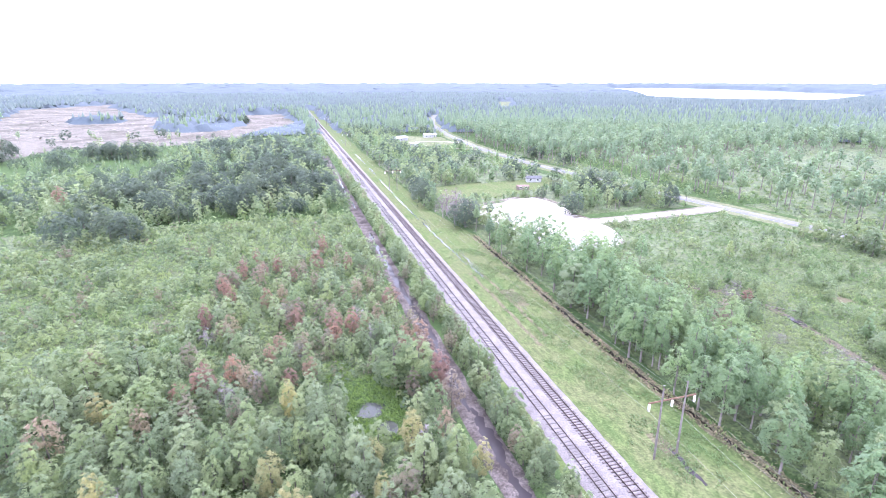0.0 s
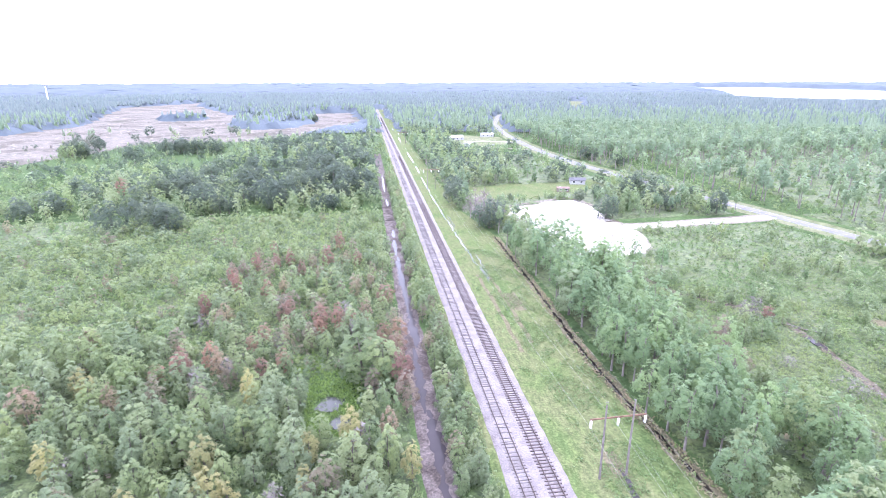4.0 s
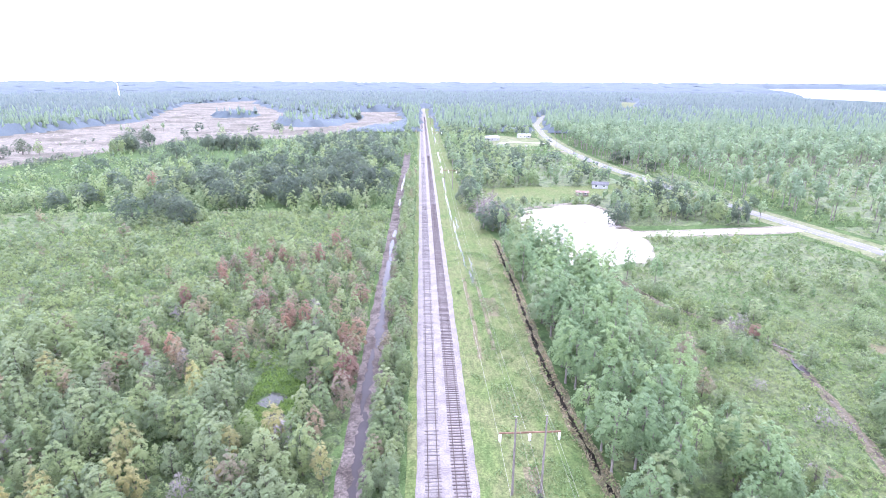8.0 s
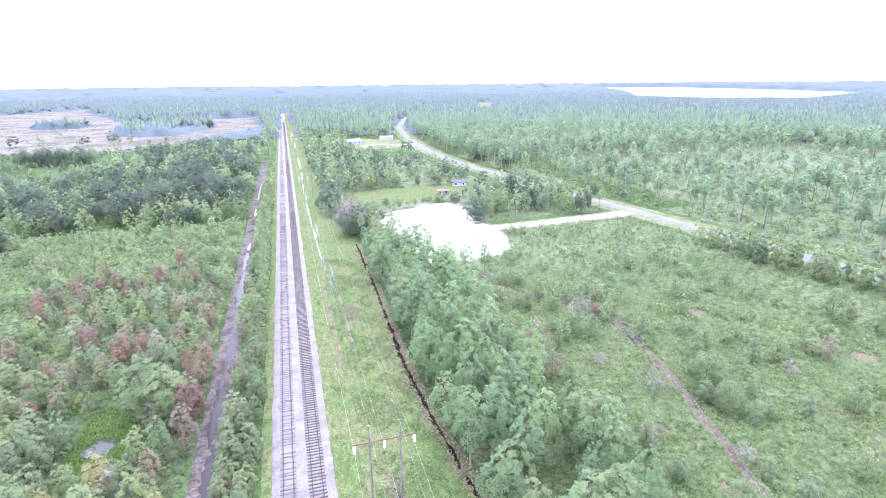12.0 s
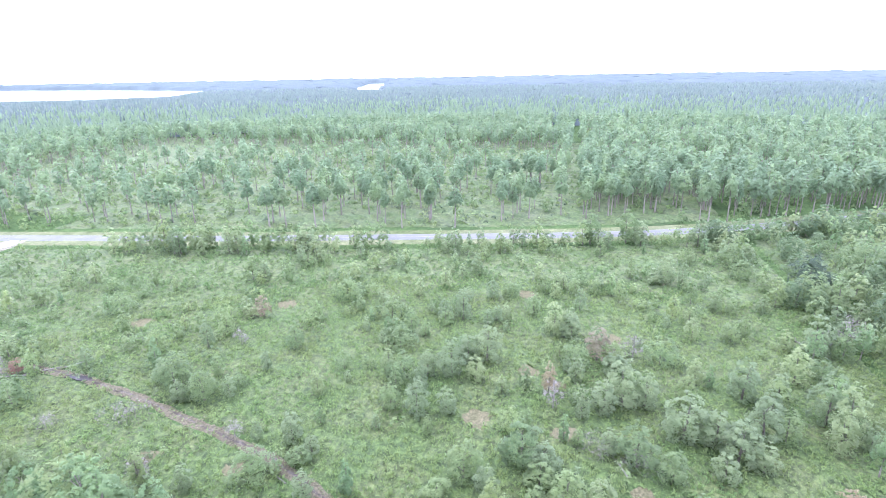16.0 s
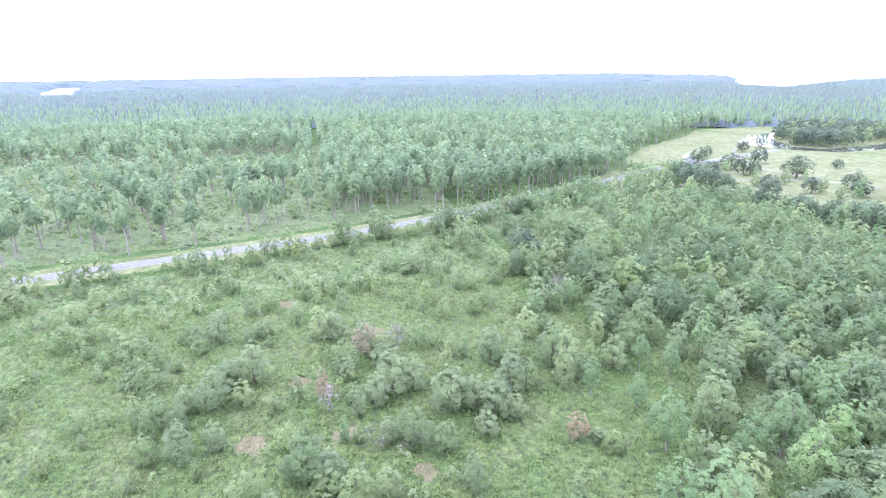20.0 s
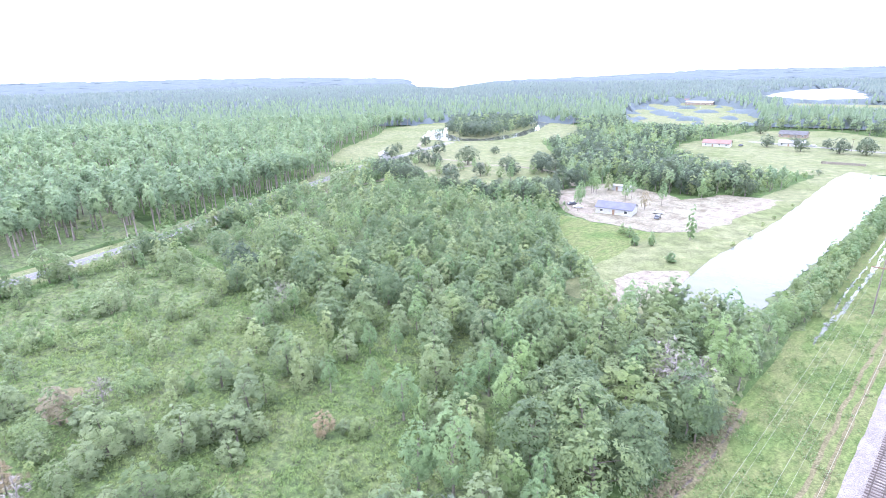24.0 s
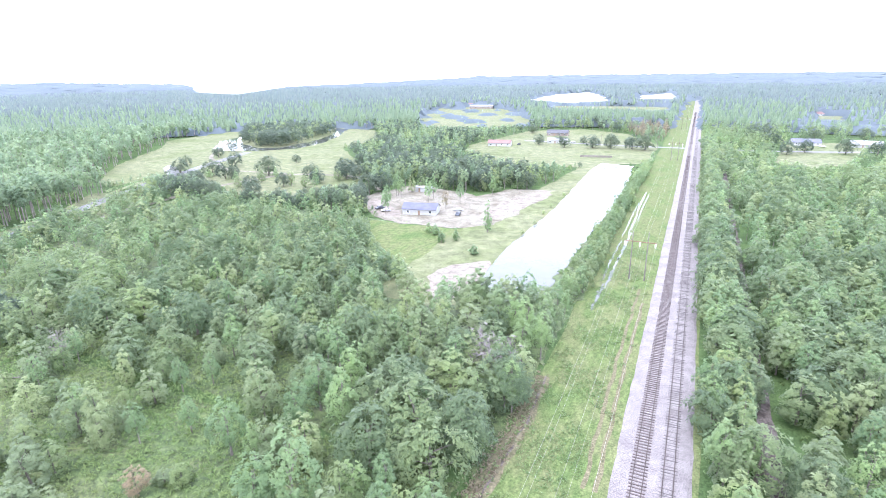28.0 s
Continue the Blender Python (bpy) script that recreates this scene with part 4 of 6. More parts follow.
for line in ([(76, 196), (64, 190), (54, 178), (48, 166)], [(76, 200), (66, 214), (58, 228), (48, 232)], [(46, 170), (44, 190), (46, 210), (54, 222)], [(70, 186), (66, 176), (58, 170)]):
    strip("tyre_track", line, (-0.3, 0.3), (0.112, 0.112), "dirt", "faint grey tyre track on the white sand", "track", 1.5, 0.3)
strip("sand_road", [(74, 196), (93, 196), (123, 199), (152, 202)], (-3.6, -2.8, 2.8, 3.6), (0.0, 0.12, 0.12, 0.0), "sand", "white sand road to the cleared lot", "road", 3.0, 0.6)
strip("sand_drive", [(121, 500), (108, 512), (88, 520), (72, 512)], (-3.0, 3.0), (0.12, 0.12), "sand", "white sand drive to a house", "drive", 3.0, 0.6)
strip("sand_drive", [(124, 440), (110, 452), (84, 470)], (-2.2, 2.2), (0.12, 0.12), "palesand", "pale sand drive off the road", "drive", 3.0, 0.6)
strip("crossing_road", [(-160, -500), (-90, -478), (-40, -468), (60, -468), (140, -478)], (-3.2, 3.2), (0.10, 0.10), "asphalt", "pale asphalt road over the level crossing", "road", 4.0)
strip("lawn_drive", [(234, -128), (244, -210), (232, -262), (200, -270), (170, -268), (150, -240)], (-2.2, 2.2), (0.11, 0.11), "dirt", "pale sandy drive across the lawn", "drive", 5.0, 0.4)
strip("lawn_drive", [(232, -262), (280, -258), (340, -300), (400, -380)], (-1.6, 1.6), (0.11, 0.11), "dirt", "pale sandy drive across the lawn", "drive", 5.0, 0.4)

# ---- railway ----
def tracks():
    ys = np.concatenate([np.linspace(-1500, -300, 60), np.linspace(-296, 296, 420), np.linspace(300, 1150, 60)])
    half = np.stack([np.where(ys > 0, 4.8, 5.5) + 0.22 * wave(ys, ys, 9.0), np.where(ys > 0, 4.9, 5.9) + 0.22 * wave(ys, -ys, 11.0)], axis=1) + rng.normal(0, 0.035, (len(ys), 2))
    rows = np.stack([np.column_stack([-half[:, 0], ys, np.full(len(ys), 0.02)]), np.column_stack([-half[:, 0] + 0.9, ys, np.full(len(ys), 0.38)]),
                     np.column_stack([half[:, 1] - 1.1, ys, np.full(len(ys), 0.38)]), np.column_stack([half[:, 1], ys, np.full(len(ys), 0.02)])], axis=1)
    v = rows.reshape(-1, 3)
    f = np.array([(i * 4 + j, i * 4 + j + 1, (i + 1) * 4 + j + 1, (i + 1) * 4 + j) for i in range(len(ys) - 1) for j in range(3)])
    bed = new("ballast_bed", quick_mesh("ballast_bed", v, f, M["ballast"]))
    tagged(bed, "pale pinkish-grey crushed stone ballast bed", "ballast", kind="structure")
    bm = bmesh.new()
    box(bm, 0, 0, 0, 2.6, 0.22, 0.18, bevel=0.02)
    fresh = from_bm("tie", bm, M["tie"])
    bm = bmesh.new()
    box(bm, 0, 0, 0, 2.5, 0.21, 0.18, bevel=0.02)
    old = from_bm("tie", bm, M["oldtie"])
    for x0, tie_mesh, gap, name, label, top in ((2.1, fresh, 0.76, "railway_track", "railway track with rusty rails on dark brown ties", 0.47), (-2.1, old, 0.76, "railway_track", "older railway track with grey half-buried ties", 0.42)):
        track = thing(name, x0, 0, 0, 0, label, "railway track", "pair of tracks")
        rest = []
        for side in (-1, 1):
            y = 56.0
            count = 0
            while y < 880:
                jit = random.gauss(0, 0.04 if x0 > 0 else 0.10)
                if not (x0 < 0 and random.random() < 0.16):
                    sink = 0.0 if x0 > 0 else random.choice((0.0, -0.01, -0.03, -0.05))
                    m = pose(random.gauss(0, 0.04), side * (y + jit), top - 0.05 + sink, 0, 0, random.gauss(0, 0.8 if x0 > 0 else 2.0))
                    if count < 150:
                        ob = part("tie", tie_mesh, track)
                        ob.matrix_basis = m
                        count += 1
                    else:
                        rest.append(m)
                y += gap * (1.0 if y < 250 else 1.6 if y < 420 else 3.0)
        for k in range(int(111 / gap)):
            rest.append(pose(random.gauss(0, 0.04), -55.4 + k * gap, top - 0.05, 0, 0, random.gauss(0, 1.0)))
        bm = bmesh.new()
        for m in rest:
            bmesh.ops.create_cube(bm, size=1.0, matrix=m @ Matrix.Diagonal((2.55, 0.23, 0.18, 1)))
        part("far_tie_run", from_bm("far_tie_run", bm, M["tie" if x0 > 0 else "oldtie"]), track, kind="stuff")
        for dx in (-0.755, 0.755):
            bm = bmesh.new()
            box(bm, dx, -175, top + 0.055, 0.14, 2650, 0.03)
            box(bm, dx, -175, top + 0.11, 0.03, 2650, 0.10)
            rail = part("rail", from_bm("rail", bm, M["rail"]), track)
            bm = bmesh.new()
            box(bm, dx, -175, top + 0.175, 0.085, 2650, 0.04)
            part("rail_head", from_bm("rail_head", bm, M["railtop"]), rail, "worn shiny rail head")


tracks()


def h_frame(y, x=11.6, tall=13.3, arm_z=10.6):
    """A two-pole power line support with one long crossarm."""
    t = thing("power_pole_frame", x, y, 0, random.uniform(-2, 2), "weathered two-pole wooden power line frame with crossarm", "power pole", "power line frames along the track")
    for dx in (-2.15, 2.15):
        v, f = tube([(dx, 0, -0.1), (dx, 0, tall * 0.5), (dx + random.uniform(-0.15, 0.15), 0, tall + random.uniform(-0.3, 0.3))], [0.19, 0.16, 0.12], 8)
        pole = part("pole", quick_mesh("pole", v, f, M["pole"], True), t)
        bm = bmesh.new()
        box(bm, dx, 0, tall + 0.15, 0.5, 0.12, 0.10, bevel=0.02)
        part("top_bracket", from_bm("top_bracket", bm, M["wire"]), pole)
    bm = bmesh.new()
    box(bm, 0, 0.22, arm_z, 8.9, 0.16, 0.26, bevel=0.03)
    part("crossarm", from_bm("crossarm", bm, M["arm"]), t, "reddish brown wooden crossarm")
    for dx in (-4.25, 0, 4.25):
        v, f = tube([(dx, 0.22, arm_z - 0.12), (dx, 0.22, arm_z - 0.2), (dx, 0.22, arm_z - 0.25), (dx, 0.22, arm_z - 1.35), (dx, 0.22, arm_z - 1.4)], [0.05, 0.05, 0.19, 0.19, 0.05], 8)
        part("insulator", quick_mesh("insulator", v, f, M["insulator"], True), t, "white insulator string")
    return t


FRAMES = (-840, -620, -400, -157, 60.3, 288, 507, 730, 950)
for y in FRAMES:
    tall = 14.6 if y < 0 else 13.3
    h_frame(y, 11.0 if y < 0 else 11.6, tall, tall - 2.7)


def wires():
    for name, dx, drop in (("power_line", -4.25, -4.15), ("power_line", 0, -4.15), ("power_line", 4.25, -4.15), ("ground_wire", -2.15, 0.15), ("ground_wire", 2.15, 0.15)):
        pts = []
        for y0, y1 in zip(FRAMES[:-1], FRAMES[1:]):
            za, zb = [(14.6 if y < 0 else 13.3) + drop for y in (y0, y1)]
            xa, xb = [(11.0 if y < 0 else 11.6) + dx for y in (y0, y1)]
            for i in range(24):
                k = i / 24
                pts.append((xa + (xb - xa) * k, y0 + (y1 - y0) * k + 0.22, za + (zb - za) * k - 4 * 3.0 * k * (1 - k)))
        v, f = tube(pts, [0.019 if name == "power_line" else 0.013] * len(pts), 4)
        tagged(new(name, quick_mesh(name, v, f, M["wire"])), "pale aluminium power line wire strung between wooden frames", "power line", "wires of the power line")


wires()

# ---- trees ----
KINDS = {
    # kind: crown material, trunk material, label, category
    "broadleaf": ("broadleaf_tree", "broadleaf", "bark", "leafy mid-green broadleaf tree in the scrub", "tree"),
    "grey": ("willow_tree", "greyleaf", "bark", "grey-green feathery swamp tree in the scrub", "tree"),
    "lime": ("sweetgum_tree", "limeleaf", "bark", "light yellow-green young tree in the scrub", "tree"),
    "yellow": ("yellowing_tree", "yellowleaf", "bark", "yellowing early-autumn tree in the scrub", "tree"),
    "red": ("red_maple", "redleaf", "bark", "reddish young maple in the swamp scrub", "tree"),
    "brown": ("russet_tree", "brownleaf", "bark", "russet-brown thinning tree in the scrub", "tree"),
    "oak": ("oak_tree", "oakleaf", "bark", "dark green round-crowned oak", "tree"),
    "hardwood": ("hardwood_tree", "hardleaf", "bark", "broad deep-green hardwood tree of the dense wood", "tree"),
    "pine": ("pine_tree", "pineleaf", "pinebark", "tall pine with puffs of bright green needles", "pine"),
    "plant": ("plantation_pine", "plantation", "pinebark", "slender plantation pine with bare trunk", "pine"),
    "cedar": ("cedar_tree", "pineleaf", "pinebark", "narrow green cedar leafy down to the ground", "tree"),
    "shrub": ("shrub", "broadleaf", "bark", "low rounded green shrub in the meadow", "shrub"),
}
# unit shapes: height 1 stands for ten metres
def shape(kind, level):
    """Level 0 and 1 for single trees near and far, 2 to 4 for joined woods near to far."""
    n, leaf, c, depth, puff = {0: (1450, 0.45, 1.3, 0.68, 0.37), 1: (540, 0.72, 1.0, 0.66, 0.42), 2: (270, 0.96, 0.55, 0.62, 0.50), 3: (112, 1.36, 0.42, 0.58, 0.53), 4: (56, 1.75, 0.4, 0.56, 0.55)}[level]
    st = (1.2, 1.2, 1.15, 1.1, 1.1)[level]
    if kind in ("pine", "plant"):
        base = 2.6 if kind == "pine" else (5.0, 5.0, 4.8, 4.6, 3.6)[level]
        r = 2.2 if kind == "pine" else 1.45
        arr, cc = leafy(10, r, base, int(38 * c) + 1, int(n * 1.2), leaf * 0.76, spire, puff * 0.9, depth * 1.02, st, 0.5, 0.08)
        tr = trunk_arrays(8.0 if kind == "pine" else 9.2, 0.13 if kind == "pine" else 0.15, cc[::5] if level == 0 else [], (6, 5, 4, 3, 3)[level])
    elif kind == "shrub":
        arr, cc = leafy(8.6, 4.4, 0.3, int(20 * c) + 2, int(n * 0.8), leaf * 1.35, egg, puff, depth, st)
        tr = trunk_arrays(5.0, 0.16, cc[::4] if level == 0 else [], (5, 4, 4, 3, 3)[level])
    elif kind in ("oak", "hardwood"):
        arr, cc = leafy(10, 4.2, 1.2, int(36 * c) + 1, int(n * 1.6), leaf * 1.2, egg, puff, depth, st)
        tr = trunk_arrays(6.5, 0.30, cc[::6] if level == 0 else [], (6, 5, 4, 3, 3)[level])
    else:
        r, base = {"cedar": (1.5, 0.3), "grey": (2.1, 0.5), "lime": (2.0, 0.8), "yellow": (1.9, 2.0), "red": (2.0, 1.4), "brown": (2.0, 1.5)}.get(kind, (2.3, 0.5))
        thin = {"red": 0.7, "brown": 0.6, "yellow": 0.75}.get(kind, 1.0)
        arr, cc = leafy(10, r, base, int(30 * c) + 1, int(n * thin), leaf * 1.02, spire if kind == "cedar" else egg, puff, depth, st, feather=0.12)
        tr = trunk_arrays(7.5, 0.15, cc[::5] if level == 0 else [], (6, 5, 4, 3, 3)[level])
    return arr, tr


MESHES = {}
for kind in KINDS:
    for level in (0, 1):
        built = [shape(kind, level) for _ in range(5)]
        MESHES[kind, level] = [(quick_mesh("trunk", *tr, M[KINDS[kind][2]]), leaf_mesh("crown", arr, M[KINDS[kind][1]])) for arr, tr in built]


def tree_thing(kind, x, y, height, width=None, label="", group=""):
    """One tree: an Empty at its foot with a trunk and a crown."""
    name, _, _, lab, cat = KINDS[kind]
    trunk, crown = random.choice(MESHES[kind, 0 if math.hypot(x + 8, y) < 112 else 1])
    t = thing(name, x, y, 0, random.uniform(0, 360), label or lab, cat, group or "trees and shrubs of the scrub")
    s = height / 10
    t.scale = ((width or s) * random.uniform(0.92, 1.08), (width or s) * random.uniform(0.92, 1.08), s)
    part("trunk", trunk, t)
    part("crown", crown, t)
    return t


def species(x, y):
    """Kind and height for each place, by its stretch of land."""
    n = len(x)
    u = rng.random(n)
    kind = np.full(n, "broadleaf", dtype="U10")
    h = rng.uniform(7, 10, n)

    def fill(mask, table, lo, hi):
        cut, start = 0.0, np.zeros(n, bool)
        for k, share in table:
            sel = mask & (u >= cut) & (u < cut + share + 1e-9)
            kind[sel] = k
            cut += share
        h[mask] = rng.uniform(lo, hi, n)[mask]

    east = x > np.interp(y, [p[1] for p in ROAD], [p[0] for p in ROAD])
    warp = 10 * wave(x, y, 14.0, 3.0)
    fill(np.ones(n, bool), [("plant", 0.55), ("broadleaf", 0.30), ("oak", 0.15)], 9, 14)
    west = x < -16
    fill(west & (y > 20) & (y + warp < 112), [("grey", 0.38), ("broadleaf", 0.31), ("lime", 0.20), ("brown", 0.07), ("yellow", 0.04)], 6.8, 10.2)
    fill(west & (y + warp >= 112) & (y < 240), [("broadleaf", 0.34), ("grey", 0.28), ("shrub", 0.16), ("lime", 0.18), ("brown", 0.04)], 4.0, 7.5)
    fill(inside(RED_BELT, x, y + 0.5 * warp), [("grey", 0.32), ("broadleaf", 0.26), ("red", 0.07), ("brown", 0.22), ("lime", 0.13)], 5.6, 8.6)
    fill(west & (y >= 240) & (y < 345), [("oak", 0.25), ("broadleaf", 0.45), ("grey", 0.30)], 7.0, 10.5)
    fill(west & (y >= 345), [("oak", 0.3), ("broadleaf", 0.35), ("plant", 0.35)], 9, 13)
    fill((x > -13.5) & (x < -6) & (y > 20), [("broadleaf", 0.45), ("grey", 0.25), ("lime", 0.15), ("brown", 0.15)], 4.4, 7.2)
    fill((x < -6) & (y < -20), [("broadleaf", 0.22), ("pine", 0.34), ("grey", 0.10), ("hardwood", 0.27), ("lime", 0.07)], 8.0, 11.5)
    fill((x > 20) & (x < 52) & (y > 20) & (y < 175), [("pine", 0.80), ("broadleaf", 0.14), ("grey", 0.06)], 11.0, 15.5)
    fill((x > 20) & ~east & (y >= 175), [("plant", 0.22), ("broadleaf", 0.38), ("oak", 0.14), ("grey", 0.14), ("cedar", 0.12)], 8.0, 12.5)
    fill((x >= 45) & ~east & (y > -52) & (y < 206), [("shrub", 0.14), ("grey", 0.36), ("broadleaf", 0.30), ("cedar", 0.06), ("lime", 0.14)], 3.4, 7.4)
    hedge = ~east & (y > 60) & (y < 172) & (along(ROAD, x, y) < 21)
    fill(hedge, [("broadleaf", 0.45), ("grey", 0.3), ("lime", 0.12), ("cedar", 0.13)], 7.5, 11.0)
    fill((x > 18) & (x < 95) & (y < -36) & (y > -128), [("pine", 0.34), ("broadleaf", 0.36), ("hardwood", 0.12), ("grey", 0.18)], 8.0, 12.0)
    fill((x >= 72) & ~east & (y <= -46) & (y > -185), [("broadleaf", 0.18), ("hardwood", 0.28), ("pine", 0.30), ("grey", 0.20), ("lime", 0.04)], 6.0, 9.5)
    fill((x > 55) & (y <= -185) & ~east & (y > -420), [("plant", 0.40), ("broadleaf", 0.35), ("oak", 0.25)], 9.0, 13.0)
    fill((x > 22) & (x < 30) & (y < -120) & (y > -372), [("broadleaf", 0.6), ("pine", 0.4)], 5.0, 7.5)
    fill(east, [("plant", 0.93), ("broadleaf", 0.07)], 15.0, 19.0)
    fill(east & (u > 0.93), [("broadleaf", 1.0)], 7.0, 11.0)
    fill((x > 18) & (x < 62) & (y < -520) & (y > -650), [("brown", 0.7), ("plant", 0.3)], 9, 12)
    # heights cut down to keep the camera's view of clearings free
    h[:] = np.minimum(h, sightline_cap(x, y))
    fill(inside(POND_CLUMP, x, y), [("oak", 0.7), ("broadleaf", 0.3)], 10, 14)
    return kind, h


def spread(pitch, lo, hi):
    """Uneven places over the land between two distances from the middle."""
    k = int(hi / pitch)
    g = np.arange(-k, k + 1) * pitch
    x, y = [a.ravel() + rng.uniform(-0.48, 0.48, a.size) * pitch for a in np.meshgrid(g, g)]
    d = np.hypot(x, y)
    keep = (d > lo) & (d <= hi)
    return x[keep], y[keep]


def rows_east(x, y):
    """Plantation pines stand in rows."""
    r = np.interp(y, [p[1] for p in ROAD], [p[0] for p in ROAD])
    sel = (x > r + 20) & (y < 75) & (y > -190)
    row = np.round(y / 5.5)
    row = np.where(row % 9 == 0, row + rng.choice((-1, 1), len(y)), row)
    return np.where(sel, row * 5.5 + rng.normal(0, 1.0, len(y)), y)


places = []
for pitch, lo, hi in ((5.0, 0, 52), (4.1, 52, 150), (4.6, 150, 185), (5.9, 185, 330), (7.8, 330, 520), (8.8, 520, 640)):
    x, y = spread(pitch, lo, hi)
    bearing = np.degrees(np.arctan2(y, x + 12))
    away = (bearing > 133) | (bearing < -106)
    keep = rng.random(len(x)) < wooded(x, y) * np.where(away, 0.08, 1.0)
    places.append((x[keep], y[keep]))
# narrow belts along the railway and the pond
for x0, x1, y0, y1, pitch in ((-11.0, -7.4, 40, 330, 2.7), (-12.4, -7.4, -470, -56, 3.0), (24.2, 28.8, -368, -132, 2.6)):
    gx, gy = np.meshgrid(np.arange(x0, x1, pitch), np.arange(y0, y1, pitch))
    bx, by = gx.ravel() + rng.uniform(-1, 1, gx.size), gy.ravel() + rng.uniform(-1.2, 1.2, gx.size)
    keep = rng.random(len(bx)) < 0.8
    places.append((bx[keep], by[keep]))
# uneven hedge of trees along the road
s = np.arange(-240, 160, 3.6)
for off, lo, hi, chance in ((-11.5, -240, 150, 0.45), (-17, -240, 150, 0.5), (13, -240, -40, 0.5)):
    k = s[(s > lo) & (s < hi)]
    k = k[(rng.random(len(k)) < chance * np.where((k > -40) & (k < 84), 0.8, 1.7)) & (wave(k, 0.3 * k, 13.0, off) > -0.4)]
    places.append((np.interp(k, [p[1] for p in ROAD], [p[0] for p in ROAD]) + off + rng.normal(0, 1.6, len(k)), k))
# stragglers on the clear-cut
places.append((rng.uniform(-330, -60, 60), rng.uniform(430, 640, 60)))
X = np.concatenate([p[0] for p in places])
Y = np.concatenate([p[1] for p in places])

# trees that stand out
SPECIAL = [("lime", -26, 93, 12.0, 1.75), ("lime", -22, 90, 11.0, 1.5), ("red", -63, 100, 5.6, 0.72), ("red", -66, 97, 4.8, 0.66), ("red", -48, 112, 5.5, 0.7), ("red", -36, 114, 5.2, 0.6), ("red", -18.5, 88, 9.0, 0.9), ("brown", -18, 81, 8.6, 0.9), ("red", -19, 97, 8.0, 0.8), ("red", -18, 106, 7.5, 0.8), ("brown", -18.5, 113, 7.5, 0.8),
           ("red", -20, 130, 6.5, 0.8), ("red", -29, 117, 5.8, 0.65), ("red", -50, 108, 5, 0.6), ("red", -45, 122, 5.6, 0.7), ("red", -42, 99, 5.4, 0.7), ("red", -46, 97, 4.8, 0.6), ("brown", 49, 90, 10.5, 1.0), ("brown", 50, 84, 6, 0.7),
           ("red", 75, 108, 3.6, 0.7), ("cedar", 69, -187, 12.0, 0.95), ("cedar", 76, -172, 5.0, 0.8), ("cedar", 80, -168, 4.5, 0.8), ("cedar", 86, -176, 4.5, 0.8), ("cedar", 90, -178, 4, 0.8), ("cedar", 64, -160, 3.5, 0.9), ("pine", 112, -222, 12, 0.8), ("pine", 98, -228, 11, 0.8), ("pine", 120, -196, 12, 0.8), ("pine", 126, -208, 10, 0.8), ("brown", 100, -216, 9, 0.7), ("pine", 134, -232, 12, 0.9), ("oak", 112, 220, 6.5, 0.65), ("oak", 154, 240, 6, 0.6),
           ("oak", 142, 380, 10, 1.3), ("oak", 148, 345, 10, 1.2), ("pine", 46, 142, 12, 0.9), ("pine", 52, 144, 11.5, 0.9), ("pine", 59, 147, 11, 0.85), ("pine", 33, 158, 12, 0.9), ("pine", 40, 150, 10.5, 0.8), ("pine", 66, 143, 9, 0.8), ("pine", 25, 163, 12.5, 0.95), ("pine", 25.5, 64, 13.5, 1.2), ("pine", 37, 62, 12.5, 1.1), ("pine", 29, 76, 14, 1.2), ("pine", 36, 88, 13.5, 1.1), ("pine", 40, 74, 12.5, 1.1),
           ("pine", 28, 100, 14, 1.1), ("pine", 35, 99, 13.5, 1.0), ("pine", 28, 122, 13, 1.0), ("yellow", -62, 58, 6.8, 0.7), ("yellow", -44, 60, 6, 0.6), ("yellow", -34, 62, 6.2, 0.6), ("lime", -30, 56, 6.5, 0.8)]
BAND_OAKS = [(-128, 285), (-96, 248), (-113, 284), (-111, 322), (-114, 345), (-89, 302), (-68, 254), (-64, 261), (-61, 292), (-51, 283), (-53, 321), (-49, 344), (-71, 344), (-36, 283), (-26, 292), (-124, 217), (-101, 216),
             (-108, 222), (-270, 500), (-262, 512), (-192, 418), (-143, 455), (-160, 462), (-175, 470), (-52, 369), (-93, 344), (-80, 310), (-44, 300), (-120, 300), (-72, 275), (-58, 276), (-85, 290), (-38, 312), (-60, 330)]
SPECIAL += [("oak", x + random.uniform(-2, 2), y + random.uniform(-2, 2), random.uniform(11, 13.5), random.uniform(1.05, 1.45)) for x, y in BAND_OAKS]
SPECIAL += [("broadleaf", random.uniform(-190, -30), random.uniform(236, 330), random.uniform(7, 10), random.uniform(0.8, 1.1)) for _ in range(24)]
SPECIAL += [(random.choice(("oak", "broadleaf")), x + random.uniform(-a, a), y + random.uniform(-b, b), random.uniform(9.5, 13), random.uniform(1.0, 1.3)) for x, y, a, b, n in ((-255, 470, 18, 38, 11), (-172, 472, 28, 12, 12), (-300, 420, 20, 20, 4), (-60, 430, 40, 30, 10), (-130, 820, 50, 40, 10)) for _ in range(n)]
SPECIAL += [("red", -147, 286, 11.0, 1.3), ("grey", -97, 171, 6.5, 0.85), ("grey", -98, 218, 9.0, 1.1), ("lime", -150, 160, 5.5, 0.7)]
SPECIAL += [(random.choice(("broadleaf", "pine", "oak")), random.uniform(172, 262), random.uniform(-264, -204), random.uniform(7, 11), random.uniform(0.7, 0.95)) for _ in range(16)]
SPECIAL += [(random.choice(("broadleaf", "pine", "grey")), random.uniform(84, 150), random.uniform(-262, -226), random.uniform(8, 12), random.uniform(0.7, 0.95)) for _ in range(9)]
